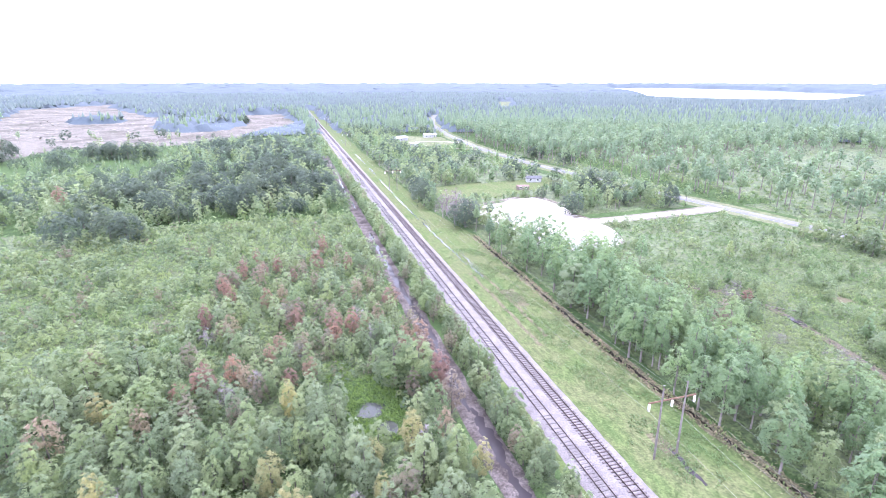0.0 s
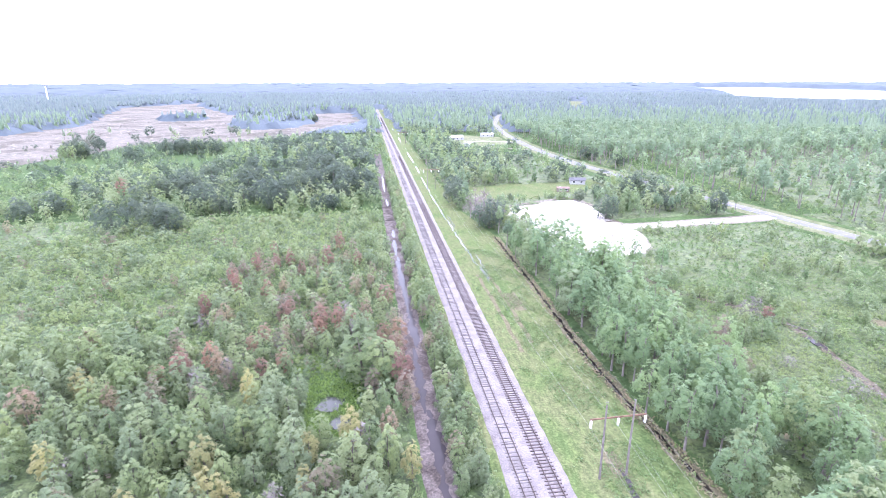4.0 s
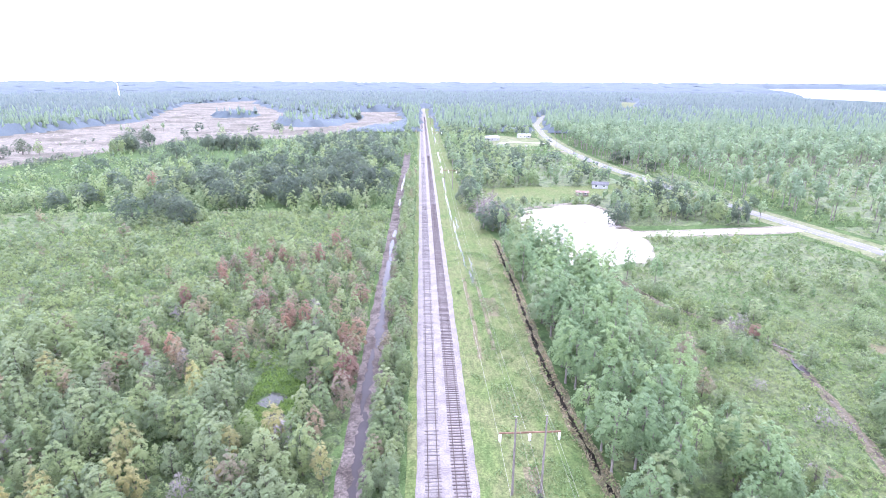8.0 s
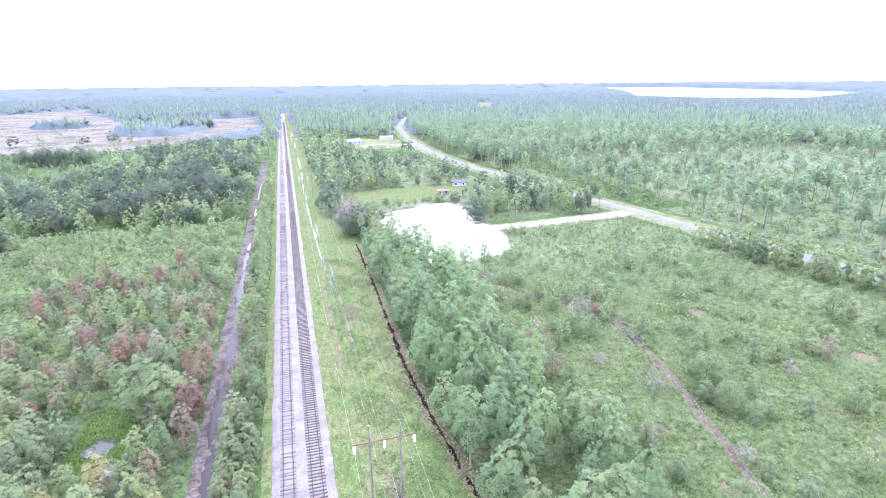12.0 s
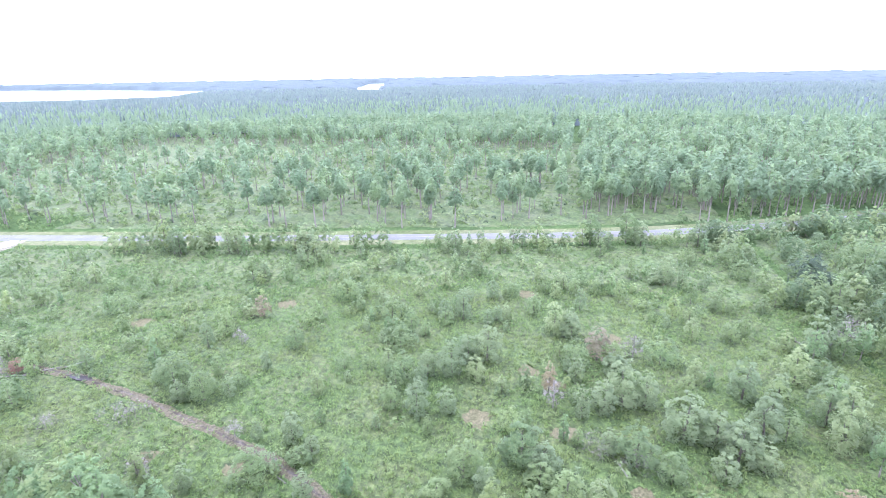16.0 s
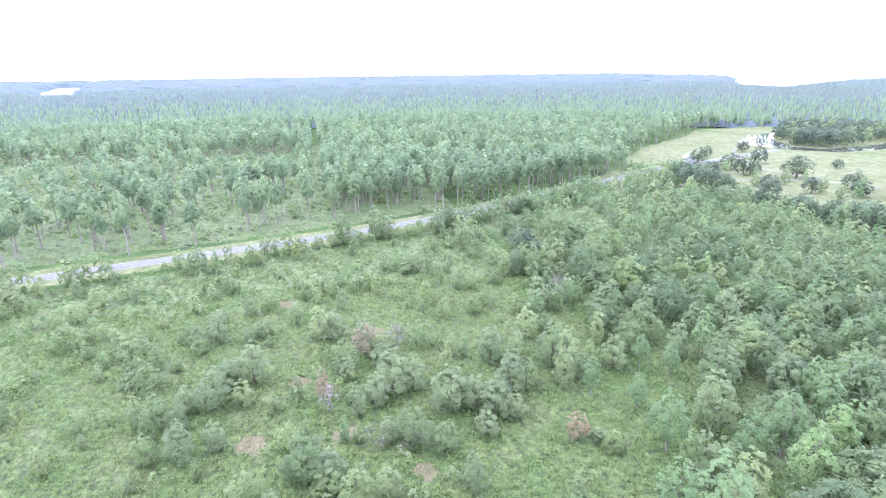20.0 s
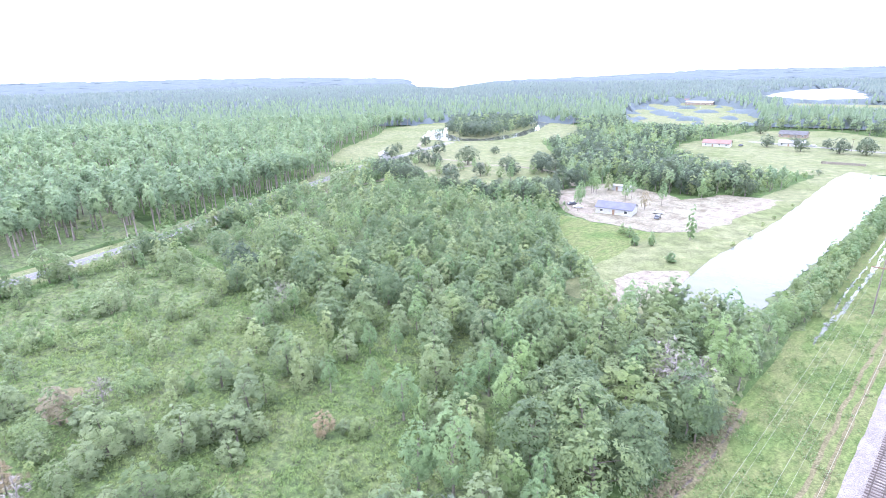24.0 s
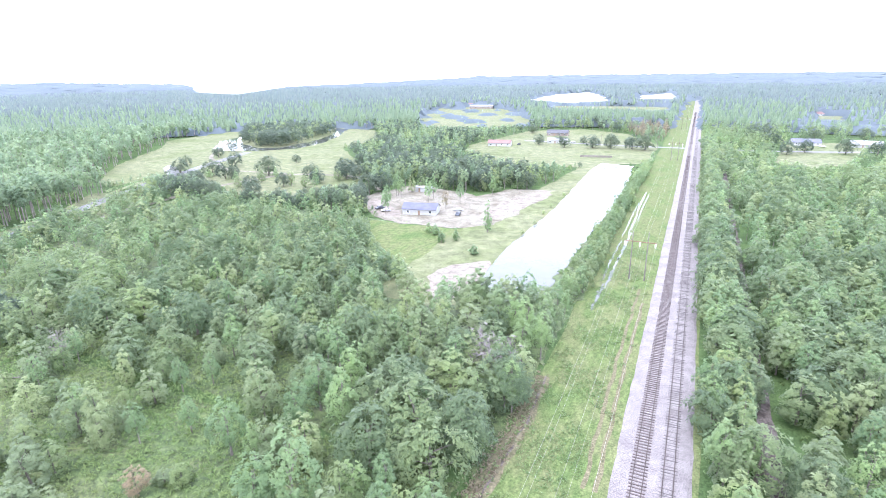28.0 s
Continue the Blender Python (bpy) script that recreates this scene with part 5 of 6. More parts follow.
OAKS = [(270, -239, 9), (285, -272, 9), (204, -203, 8), (178, -194, 7), (194, -244, 7), (195, -272, 9), (197, -296, 10), (238, -253, 11), (300, -240, 8), (330, -300, 8), (345, -330, 7), (322, -264, 6), (255, -300, 5), (186, -262, 10), (174, -258, 9),
        (120, -452, 8), (96, -442, 8), (74, -446, 9), (60, -448, 10), (44, -450, 9), (86, -470, 6), (64, -478, 7), (48, -470, 6), (108, -470, 6), (150, -540, 8), (34, -446, 11), (-62, -455, 9), (-100, -470, 10), (-75, -470, 9), (-118, -468, 9), (-92, -545, 9),
        (-56, -500, 11), (-48, -540, 12), (-60, -560, 12), (-130, -560, 10)]
SPECIAL += [("red" if i % 3 else "brown", random.uniform(-66, -18), random.uniform(94, 165), random.uniform(5.5, 8.0), random.uniform(0.6, 0.8)) for i in range(12)]
# single trees of the meadow, with height and width
MEADOW_TREES = [("lime", 154.2, 139, 9, 1.0), ("broadleaf", 186.6, -7, 10, 1.25), ("broadleaf", 189.9, -19, 10, 1.3), ("grey", 93, 21, 7, 1.15), ("grey", 100, 15, 7.5, 1.1), ("grey", 79, 24, 6.5, 0.95), ("grey", 115, 2, 7, 1.0),
                ("grey", 90, -11, 8, 1.4), ("grey", 82, -20, 7.5, 1.2), ("grey", 96, -32, 7, 1.1), ("broadleaf", 71, 5, 6.5, 1.2), ("broadleaf", 66, 13, 5.5, 0.9), ("hardwood", 78, 73, 5.5, 0.75), ("hardwood", 75, 64, 5, 0.65),
                ("grey", 68, 42, 5, 0.75), ("grey", 104, -43, 7, 1.0), ("lime", 141, -51, 7, 0.8), ("grey", 152, -27, 7.5, 1.0), ("grey", 119, 24, 7, 0.9), ("brown", 110, 73, 5, 0.8), ("brown", 105, -7, 6.5, 1.1),
                ("brown", 91, 2, 5.5, 0.6), ("lime", 122, -39, 5, 0.6), ("grey", 117, -51, 7.5, 1.1), ("broadleaf", 109, -67, 8, 1.2), ("grey", 84, -32, 7, 1.1), ("brown", 69, -38, 4.5, 0.75), ("broadleaf", 63, -2, 5.5, 0.85),
                ("shrub", 91, 43, 4, 0.4), ("lime", 132, 90, 6.5, 0.8), ("grey", 153, 80, 7, 0.9), ("broadleaf", 181, 11, 8.5, 1.0), ("grey", 189, -42, 8.5, 1.1), ("grey", 176, -48, 8, 1.0), ("grey", 169, 37, 7.5, 0.9),
                ("lime", 170, 22, 6.5, 0.7), ("broadleaf", 123, -76, 8.5, 1.2), ("broadleaf", 153, -88, 9.5, 1.4), ("lime", 139, -31, 5.5, 0.6), ("oak", 152, -62, 9, 0.95), ("broadleaf", 74, -12, 6.5, 1.0), ("grey", 78, -27, 6.5, 1.0),
                ("lime", 128, -25, 6, 0.6), ("broadleaf", 140, -64, 8, 1.1)]
# the large trees of the southern wood
SOUTH_TREES = [("pine", 44, -43.5, 16.5, 1.75), ("pine", 47.5, -40, 13.5, 1.3), ("pine", 49, -62, 13.5, 1.35), ("pine", 57, -66, 12.5, 1.3), ("pine", 56, -59, 11.5, 1.2), ("pine", 61, -78, 11.5, 1.2), ("pine", 54, -72, 11.5, 1.2),
               ("hardwood", 36.5, -64, 13.5, 1.35), ("hardwood", 40.5, -57, 11.5, 1.2), ("hardwood", 30, -57, 12, 1.2), ("hardwood", 28.5, -66, 12, 1.2), ("broadleaf", 36, -78, 12, 1.5), ("hardwood", 44, -72, 11.5, 1.2), ("broadleaf", 30, -76, 11.5, 1.4),
               ("pine", 29.5, -104, 13, 1.2), ("pine", 24.8, -100, 12.5, 1.2), ("pine", 33, -108, 12, 1.1), ("broadleaf", 38, -111, 11, 1.3), ("broadleaf", 45, -110, 10.5, 1.3), ("pine", 52, -108, 11.5, 1.2), ("broadleaf", 60, -112, 9.5, 1.2), ("grey", 67, -118, 8.5, 1.1), ("broadleaf", 74, -126, 8, 1.0), ("grey", 41, -100, 11, 1.3), ("broadleaf", 52, -97, 11, 1.4), ("broadleaf", 34, -95, 11, 1.3), ("broadleaf", 74, -68, 8, 1.2), ("broadleaf", 81, -81, 8.5, 1.2), ("grey", 97, -89, 8, 1.2), ("hardwood", 103, -79, 8.5, 1.0), ("broadleaf", 121, -79, 9, 1.3),
               ("hardwood", 129, -71, 9, 1.1), ("grey", 87, -55, 6.5, 1.0), ("hardwood", 137, -78, 9.5, 1.1), ("hardwood", 149, -111, 9, 1.1), ("hardwood", 160, -105, 9, 1.1), ("hardwood", 165, -80, 9.5, 1.1), ("grey", 88, -70, 7, 1.0), ("grey", 76, -72, 7.5, 1.0)]
# the belt west of the track, southwards
WEST_TREES = [("broadleaf", -12, -84, 10.5, 1.1), ("pine", -10.6, -106, 9.5, 1.1), ("broadleaf", -16, -125, 10, 1.1), ("pine", -24, -108, 11.5, 1.2), ("broadleaf", -21.5, -96, 11, 1.2), ("lime", -25.5, -93, 10, 1.0), ("broadleaf", -39, -135, 10, 1.1),
              ("pine", -28, -131, 11.5, 1.2), ("broadleaf", -10.5, -68, 9, 1.0), ("grey", -30, -98, 10, 1.1), ("pine", -27, -78, 11.5, 1.2), ("broadleaf", -37, -156, 10, 1.2), ("lime", -12, -146, 9, 0.9), ("pine", -29, -172, 11, 1.1)]
MEADOW_TREES += [(random.choice((kind, "grey", "broadleaf")), x + random.uniform(-5, 2), y + random.choice((-1, 1)) * random.uniform(2.5, 5.5), h * random.uniform(0.5, 0.85), w * random.uniform(0.6, 0.9)) for kind, x, y, h, w in MEADOW_TREES for _ in range(2)]
SINGLE_TREES = MEADOW_TREES + SOUTH_TREES + WEST_TREES
for kind, x, y, h, w in SINGLE_TREES:
    tree_thing(kind, x, y, h * (1.28 if x > 62 else 1.0), w * (1.22 if kind in ("grey", "broadleaf", "lime", "brown") else 1.1))
for kind, x, y, h, w in SPECIAL:
    tree_thing(kind, x, y, 1.1 * h, 1.25 * w)
for x, y, h in OAKS:
    tree_thing("oak", x, y, 1.2 * h, h / 6.6, "round dark oak standing on the lawn", "oaks of the lawns")
clear = np.ones(len(X), bool)
for x, y in [s[1:3] for s in SPECIAL] + [o[:2] for o in OAKS]:
    clear &= np.hypot(X - x, Y - y) > 2.2
for _, x, y, _, w in SINGLE_TREES:
    clear &= np.hypot(X - x, Y - y) > 2.0 + 2.2 * w
for poly in ([(-38, 76), (-26, 75), (-26, 97), (-37, 98)], [(-42, 97), (-34, 96), (-34, 105), (-41, 106)]):
    clear &= ~inside(poly, X, Y)
clear &= ~((X > 29.3) & (X < 58) & (Y > -374) & (Y < -126))
X, Y = X[clear], Y[clear]
Y = rows_east(X, Y)
K, H = species(X, Y)
dist = np.hypot(X, Y)
order = np.argsort(np.where(dist < 52, dist + 250, dist))
X, Y, K, H, dist = X[order], Y[order], K[order], H[order], dist[order]
LIMIT = {"cedar": 60, "broadleaf": 170, "grey": 200, "lime": 130, "yellow": 40, "red": 70, "brown": 140, "oak": 90, "hardwood": 110, "pine": 200, "plant": 70, "shrub": 130}
single = np.zeros(len(X), bool)
for kind, most in LIMIT.items():
    idx = np.flatnonzero(K == kind)[:most]
    single[idx] = True
for i in np.flatnonzero(single):
    w = H[i] / 10 * random.uniform(0.95, 1.25)
    tree_thing(K[i], X[i], Y[i], H[i], w)

# the rest of the woods, joined by kind
for kind in KINDS:
    for level, lo, hi in ((2, 0, 205), (3, 205, 315), (4, 315, 1e9)):
        sel = np.flatnonzero((K == kind) & ~single & (dist > lo) & (dist <= hi))
        if len(sel) == 0:
            continue
        leaves, stems = [], []
        for g in np.array_split(rng.permutation(sel), 5):
            if len(g) == 0:
                continue
            arr, tr = shape(kind, level)
            s, turn = H[g] / 10 * rng.uniform(0.95, 1.25, len(g)), rng.uniform(0, 6.28, len(g))
            leaves.append(scattered(arr, X[g], Y[g], s, turn, 0.0, H[g] / 10))
            if kind in ("pine", "plant", "grey", "brown"):
                stems.append(scattered(tr, X[g], Y[g], s, turn, 0.0, H[g] / 10))
        name = KINDS[kind][0].replace("_tree", "") + "_woods"
        woods = tagged(new(name, leaf_mesh(name, leaves[0], M[KINDS[kind][1]])), "many " + KINDS[kind][3] + "s joined into woods", "woods", kind="stuff")
        for arr in leaves[1:]:
            part("crown_mass", leaf_mesh("crown_mass", arr, M[KINDS[kind][1]]), woods, kind="stuff")
        if stems:
            part("trunks", quick_mesh("trunks", *joined(stems), M[KINDS[kind][2]]), woods, kind="stuff")


# ---- far woods: an uneven canopy ----
def canopy():
    n, r = 640, [620.0]
    while r[-1] < 5400:
        r.append(r[-1] * 1.016)
    r = np.array(r)
    a = np.linspace(0, 2 * np.pi, n, endpoint=False)
    R, A = np.meshgrid(r, a, indexing="ij")
    R = R * (1 + rng.uniform(-0.006, 0.006, R.shape))
    A = A + rng.uniform(-0.48, 0.48, A.shape) * 2 * np.pi / n
    x, y = R * np.cos(A), R * np.sin(A)
    w = wooded(x.ravel(), y.ravel()).reshape(x.shape) > 0.15
    tall = 6.8 + 2.5 * wave(x, y, 130, 1.0) + 1.2 * wave(x, y, 45, 5.0)
    z = np.where(w, tall + 3.0 * np.clip((R - 1800) / 800, 0, 1) + rng.uniform(-3.5, 3.5, x.shape) * np.clip(R / 900, 0.7, 1.4), -1.0)
    z = np.where(w, z + 24 * np.clip((R - 2400) / 2900, 0, 1), z)
    z = np.minimum(z, sightline_cap(x.ravel(), y.ravel()).reshape(x.shape) * rng.uniform(0.45, 1.0, x.shape))
    z[0] = np.minimum(z[0], 1.0)
    v = np.stack([x, y, z], axis=2).reshape(-1, 3)
    i, j = np.meshgrid(np.arange(len(r) - 1), np.arange(n), indexing="ij")
    k = (j + 1) % n
    f = np.stack([i * n + j, (i + 1) * n + j, (i + 1) * n + k, i * n + k], axis=2).reshape(-1, 4)
    live = w.ravel()[f].sum(axis=1) > 0
    f = f[live]
    tri = np.concatenate([f[:, [0, 1, 2]], f[:, [0, 2, 3]]])
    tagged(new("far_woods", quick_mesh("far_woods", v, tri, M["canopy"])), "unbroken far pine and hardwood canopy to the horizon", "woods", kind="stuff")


canopy()


def treetops():
    """Single far treetops over the canopy, fewer and larger with distance."""
    n = 80000
    d = 620 * (2300 / 620) ** (rng.random(n) ** 0.9)
    a = np.radians(rng.uniform(-205, 55, n))
    x, y = d * np.sin(-a), d * np.cos(a)
    keep = wooded(x, y) > rng.uniform(0.1, 1.0, n)
    x, y, d = x[keep], y[keep], d[keep]
    n = len(x)
    size = (1.9 + d / 520) * rng.uniform(0.7, 1.25, n)
    top = np.minimum(14.5 + 2.5 * wave(x, y, 130, 1.0) + rng.uniform(-2.5, 3.5, n), sightline_cap(x, y))
    turn = rng.uniform(0, 6.28, n)
    v = np.zeros((n, 4, 3))
    for k in range(3):
        v[:, k, 0] = x + size * np.cos(turn + 2.094 * k) * rng.uniform(0.6, 1.1, n)
        v[:, k, 1] = y + size * np.sin(turn + 2.094 * k) * rng.uniform(0.6, 1.1, n)
        v[:, k, 2] = top - rng.uniform(8, 14, n)
    v[:, 3] = np.stack([x + rng.normal(0, 0.5, n), y + rng.normal(0, 0.5, n), top], axis=1)
    f = np.array([(0, 1, 3), (1, 2, 3), (2, 0, 3)])
    # tops coloured with haze replace plantation green farther out
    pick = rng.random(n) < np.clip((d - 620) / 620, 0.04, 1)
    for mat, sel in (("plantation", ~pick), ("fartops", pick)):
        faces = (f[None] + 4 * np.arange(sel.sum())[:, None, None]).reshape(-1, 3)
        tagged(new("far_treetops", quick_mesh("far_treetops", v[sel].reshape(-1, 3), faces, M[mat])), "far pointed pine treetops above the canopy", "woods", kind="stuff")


treetops()


# ---- undergrowth ----
def relief(name, x0, x1, y0, y1, cell, low, high, label):
    """A low uneven blanket of leaves over part of the ground, its colour darkened as if shaded."""
    gx, gy = np.arange(x0, x1, cell), np.arange(y0, y1, cell)
    x, y = np.meshgrid(gx, gy, indexing="ij")
    x = x + rng.uniform(-0.45, 0.45, x.shape) * cell
    y = y + rng.uniform(-0.45, 0.45, y.shape) * cell
    w = wooded(x.ravel(), y.ravel()).reshape(x.shape)
    free = (w > 0) & (road_gap(x, y) > 13) & (along(DITCH_MEADOW, x, y) > 1.5) & (along(DITCH_EAST, x, y) > 2.7) & ~inside(SWAMP, x, y) & ~bare(x, y)
    k = 0.5 + 0.35 * wave(x, y, 5.0, 2.0) + 0.25 * wave(x, y, 2.2, 4.0)
    z = np.where(free, low + (high - low) * np.clip(k, 0, 1) * rng.uniform(0.25, 1.0, x.shape), -0.15)
    z = np.where(free, z * np.clip((road_gap(x, y) - 12) / 9, 0.08, 1), z)
    z[[0, -1]], z[:, [0, -1]] = -0.4, -0.4
    n, m = x.shape
    i, j = np.meshgrid(np.arange(n - 1), np.arange(m - 1), indexing="ij")
    f = np.stack([i * m + j, (i + 1) * m + j, (i + 1) * m + j + 1, i * m + j + 1], axis=2).reshape(-1, 4)
    f = f[free.ravel()[f].sum(axis=1) > 1]
    tri = np.concatenate([f[:, [0, 1, 2]], f[:, [0, 2, 3]]])
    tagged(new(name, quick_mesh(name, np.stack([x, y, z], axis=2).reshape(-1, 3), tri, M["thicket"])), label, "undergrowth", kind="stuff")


SWAMP = [(-37, 77), (-27, 76), (-26, 97), (-36, 98)]
BARE = [(81, 14, 3.2), (116, -10, 3.0), (113, 78, 3.6), (118, 71, 3.0), (59, 63, 2.2), (60, 48, 2.2), (98, 7, 2.6), (80, -2, 3.0), (137, 10, 3.0), (94, 1, 2.4), (68, -13, 2.2), (101, 101, 3.0), (59, 101, 2.0), (47, 65, 2.0)]


def bare(x, y, grow=0.0):
    hit = np.zeros(np.shape(x), bool)
    for bx, by, r in BARE:
        hit |= np.hypot(x - bx, y - by) + 1.2 * wave(x, y, 1.7, bx) < 0.75 * r + grow
    return hit


for bx, by, r in BARE:
    sheet("bare_patch", [(bx + 1.25 * r * math.cos(a), by + 1.25 * r * math.sin(a)) for a in np.linspace(0, 5.5, 8)], 0.06, "drygrass", 1.0, 0.9, "bare brown patch with dry stalks in the meadow", category="soil", seed=bx)
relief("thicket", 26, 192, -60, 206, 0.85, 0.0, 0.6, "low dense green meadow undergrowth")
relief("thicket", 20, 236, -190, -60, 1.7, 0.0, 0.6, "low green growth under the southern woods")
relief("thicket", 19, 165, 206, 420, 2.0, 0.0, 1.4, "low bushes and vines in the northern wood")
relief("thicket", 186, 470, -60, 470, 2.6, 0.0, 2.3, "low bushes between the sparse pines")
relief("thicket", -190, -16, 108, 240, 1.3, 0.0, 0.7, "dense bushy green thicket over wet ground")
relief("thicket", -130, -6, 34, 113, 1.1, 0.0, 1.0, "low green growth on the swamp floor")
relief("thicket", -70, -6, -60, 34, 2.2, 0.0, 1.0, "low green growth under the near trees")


def undergrowth():
    domes = []
    for _ in range(4):
        d = ball(9)
        d[:, 2] = np.abs(d[:, 2]) + 0.2
        d /= np.linalg.norm(d, axis=1, keepdims=True)
        soft = d + np.array([0, 0, 0.9])
        soft /= np.linalg.norm(soft, axis=1, keepdims=True)
        domes.append((*cards(d * np.array([0.7, 0.7, 0.6]) * rng.uniform(0.6, 1.0, (9, 1)), d + 0.5 * ball(9), rng.uniform(0.36, 0.7, 9)), np.repeat(soft, 3, axis=0)))
    stretches = ((3.4, 0, 54, 1.5, -400, 400, -400, 400), (1.15, 54, 150, 0.85, 44, 150, -76, 140), (1.9, 54, 140, 0.95, -140, 44, -140, 112), (1.5, 100, 250, 1.25, -190, -16, 112, 240),
                 (2.0, 140, 235, 1.3, 60, 190, -76, 210), (2.4, 140, 235, 1.45, 16, 236, -235, -76), (4.6, 235, 420, 2.5, -400, 420, -400, 420))
    for pitch, lo, hi, size, x0, x1, y0, y1 in stretches:
        x, y = spread(pitch, lo, hi)
        sel = (x > x0) & (x < x1) & (y > y0) & (y < y1)
        x, y = x[sel], y[sel]
        w = wooded(x, y)
        ok = (w > 0) & (np.arctan2(y, x) < np.radians(133)) & (along(DITCH_MEADOW, x, y) > 1.2) & (along(DITCH_EAST, x, y) > 2.0) & ~inside(SWAMP, x, y) & ~bare(x, y)
        ok &= rng.random(len(x)) < np.where(w < 0.5, 0.85, 0.4)
        ok &= wave(x, y, 6.0, 2.0) + 0.6 * wave(x, y, 2.5, 5.0) > -0.75
        x, y = x[ok], y[ok]
        west = (x < -28) & (y > 112) & (y < 240)
        s = size * rng.uniform(0.5, 1.2, len(x)) * (1 + 0.35 * wave(x, y, 3.3, 1.0))
        groups = np.array_split(rng.permutation(len(x)), 4)
        arr = [scattered(domes[i], x[g], y[g], s[g], rng.uniform(0, 6.28, len(g)), np.where(west[g], 0.35, 0.2)[:, None], s[g] * rng.uniform(0.7, 1.7, len(g))) for i, g in enumerate(groups)]
        tagged(new("undergrowth", leaf_mesh("undergrowth", joined(arr), M["undergrowth"])), "dense bright green leafy undergrowth and vines", "undergrowth", kind="stuff")


undergrowth()


def blades():
    """Single weeds and seedlings over the nearest open ground."""
    for n, x0, x1, y0, y1, z0, z1 in ((52000, 44, 135, -60, 140, 0.3, 1.15), (16000, 58, 150, -112, -50, 0.2, 0.9), (9000, -95, -18, 100, 170, 0.6, 1.9), (8000, -70, -18, 44, 104, 0.2, 0.9)):
        x, y = rng.uniform(x0, x1, n), rng.uniform(y0, y1, n)
        ok = (wooded(x, y) > 0) & ~bare(x, y) & (np.hypot(x, y) > 52) & (along(DITCH_MEADOW, x, y) > 1.0)
        x, y = x[ok], y[ok]
        nor = ball(len(x)) * 0.7 + np.array([0, 0, 0.8])
        nor /= np.linalg.norm(nor, axis=1, keepdims=True)
        v = cards(np.stack([x, y, rng.uniform(z0, z1, len(x))], axis=1), nor, rng.uniform(0.25, 0.6, len(x)), 1.5)
        tagged(new("weeds", quick_mesh("weeds", *v, M["undergrowth"])), "leafy green weeds over the open ground", "weeds", kind="stuff")


blades()


def brush():
    """Crowded saplings and bushes between the swamp trees and over the thickets."""
    for mat, share, seed in (("greyleaf", 0.22, 1), ("broadleaf", 0.30, 2), ("limeleaf", 0.20, 3), ("brownleaf", 0.16, 4), ("hardleaf", 0.2, 5)):
        arr, _ = broad_crown(10, 4.0, 0.3, 7, 80, 1.35)
        x, y = spread(3.1, 56, 250)
        swamp = (x < -16) & (x > -120) & (y > 36) & (y < 150)
        thick = (x < -22) & (x > -190) & (y >= 112) & (y < 232)
        red_belt = inside(RED_BELT, x, y)
        meadow = (x > 46) & (x < 180) & (y > -52) & (y < 190) & (wave(x, y, 16, 6.0) > 0.1)
        p = np.where(swamp, 0.65, np.where(thick, 0.95, np.where(meadow, 0.2, 0.0))) * share
        p = np.where(mat == "brownleaf", p * np.where(red_belt, 1.6, np.where(x > 0, 0.04, 0.35)), p)
        ok = (rng.random(len(x)) < p) & (wooded(x, y) > 0) & ~inside(SWAMP, x, y)
        x, y = x[ok], y[ok]
        h = np.where((x < -22) & (y > 118) & ~inside(RED_BELT, x, y), 2.2 + 3.8 * rng.random(len(x)) ** 1.3, rng.uniform(2.0, 4.4, len(x))) / 10
        tagged(new("brush", leaf_mesh("brush", scattered(arr, x, y, h * rng.uniform(0.9, 1.3, len(x)), rng.uniform(0, 6.28, len(x)), 0.0, h), M[mat])), "crowded bushes and saplings between the swamp trees", "brush", kind="stuff")


brush()


def low_brush():
    """Bushes between the sparse pines and on the far open ground."""
    r = [p[0] for p in ROAD], [p[1] for p in ROAD]
    for mat, share in (("broadleaf", 0.4), ("greyleaf", 0.25), ("oakleaf", 0.35)):
        arr, _ = broad_crown(10, 5.0, 0.2, 5, 40, 2.0)
        x, y = spread(5.0, 170, 520)
        east = (x > np.interp(y, r[1], r[0]) + 9) & (y > 0) & (y < 420)
        open_west = (x < -150) & (y > 230) & (y < 400)
        p = np.where(east, 0.34, np.where(open_west, 0.5, 0.0)) * share
        ok = (rng.random(len(x)) < p) & (wooded(x, y) > 0)
        x, y = x[ok], y[ok]
        h = rng.uniform(1.6, 4.5, len(x)) / 10
        tagged(new("brush", leaf_mesh("brush", scattered(arr, x, y, h * rng.uniform(1.0, 1.5, len(x)), rng.uniform(0, 6.28, len(x)), 0.0, h), M[mat])), "low bushes scattered between the sparse pines", "brush", kind="stuff")


low_brush()


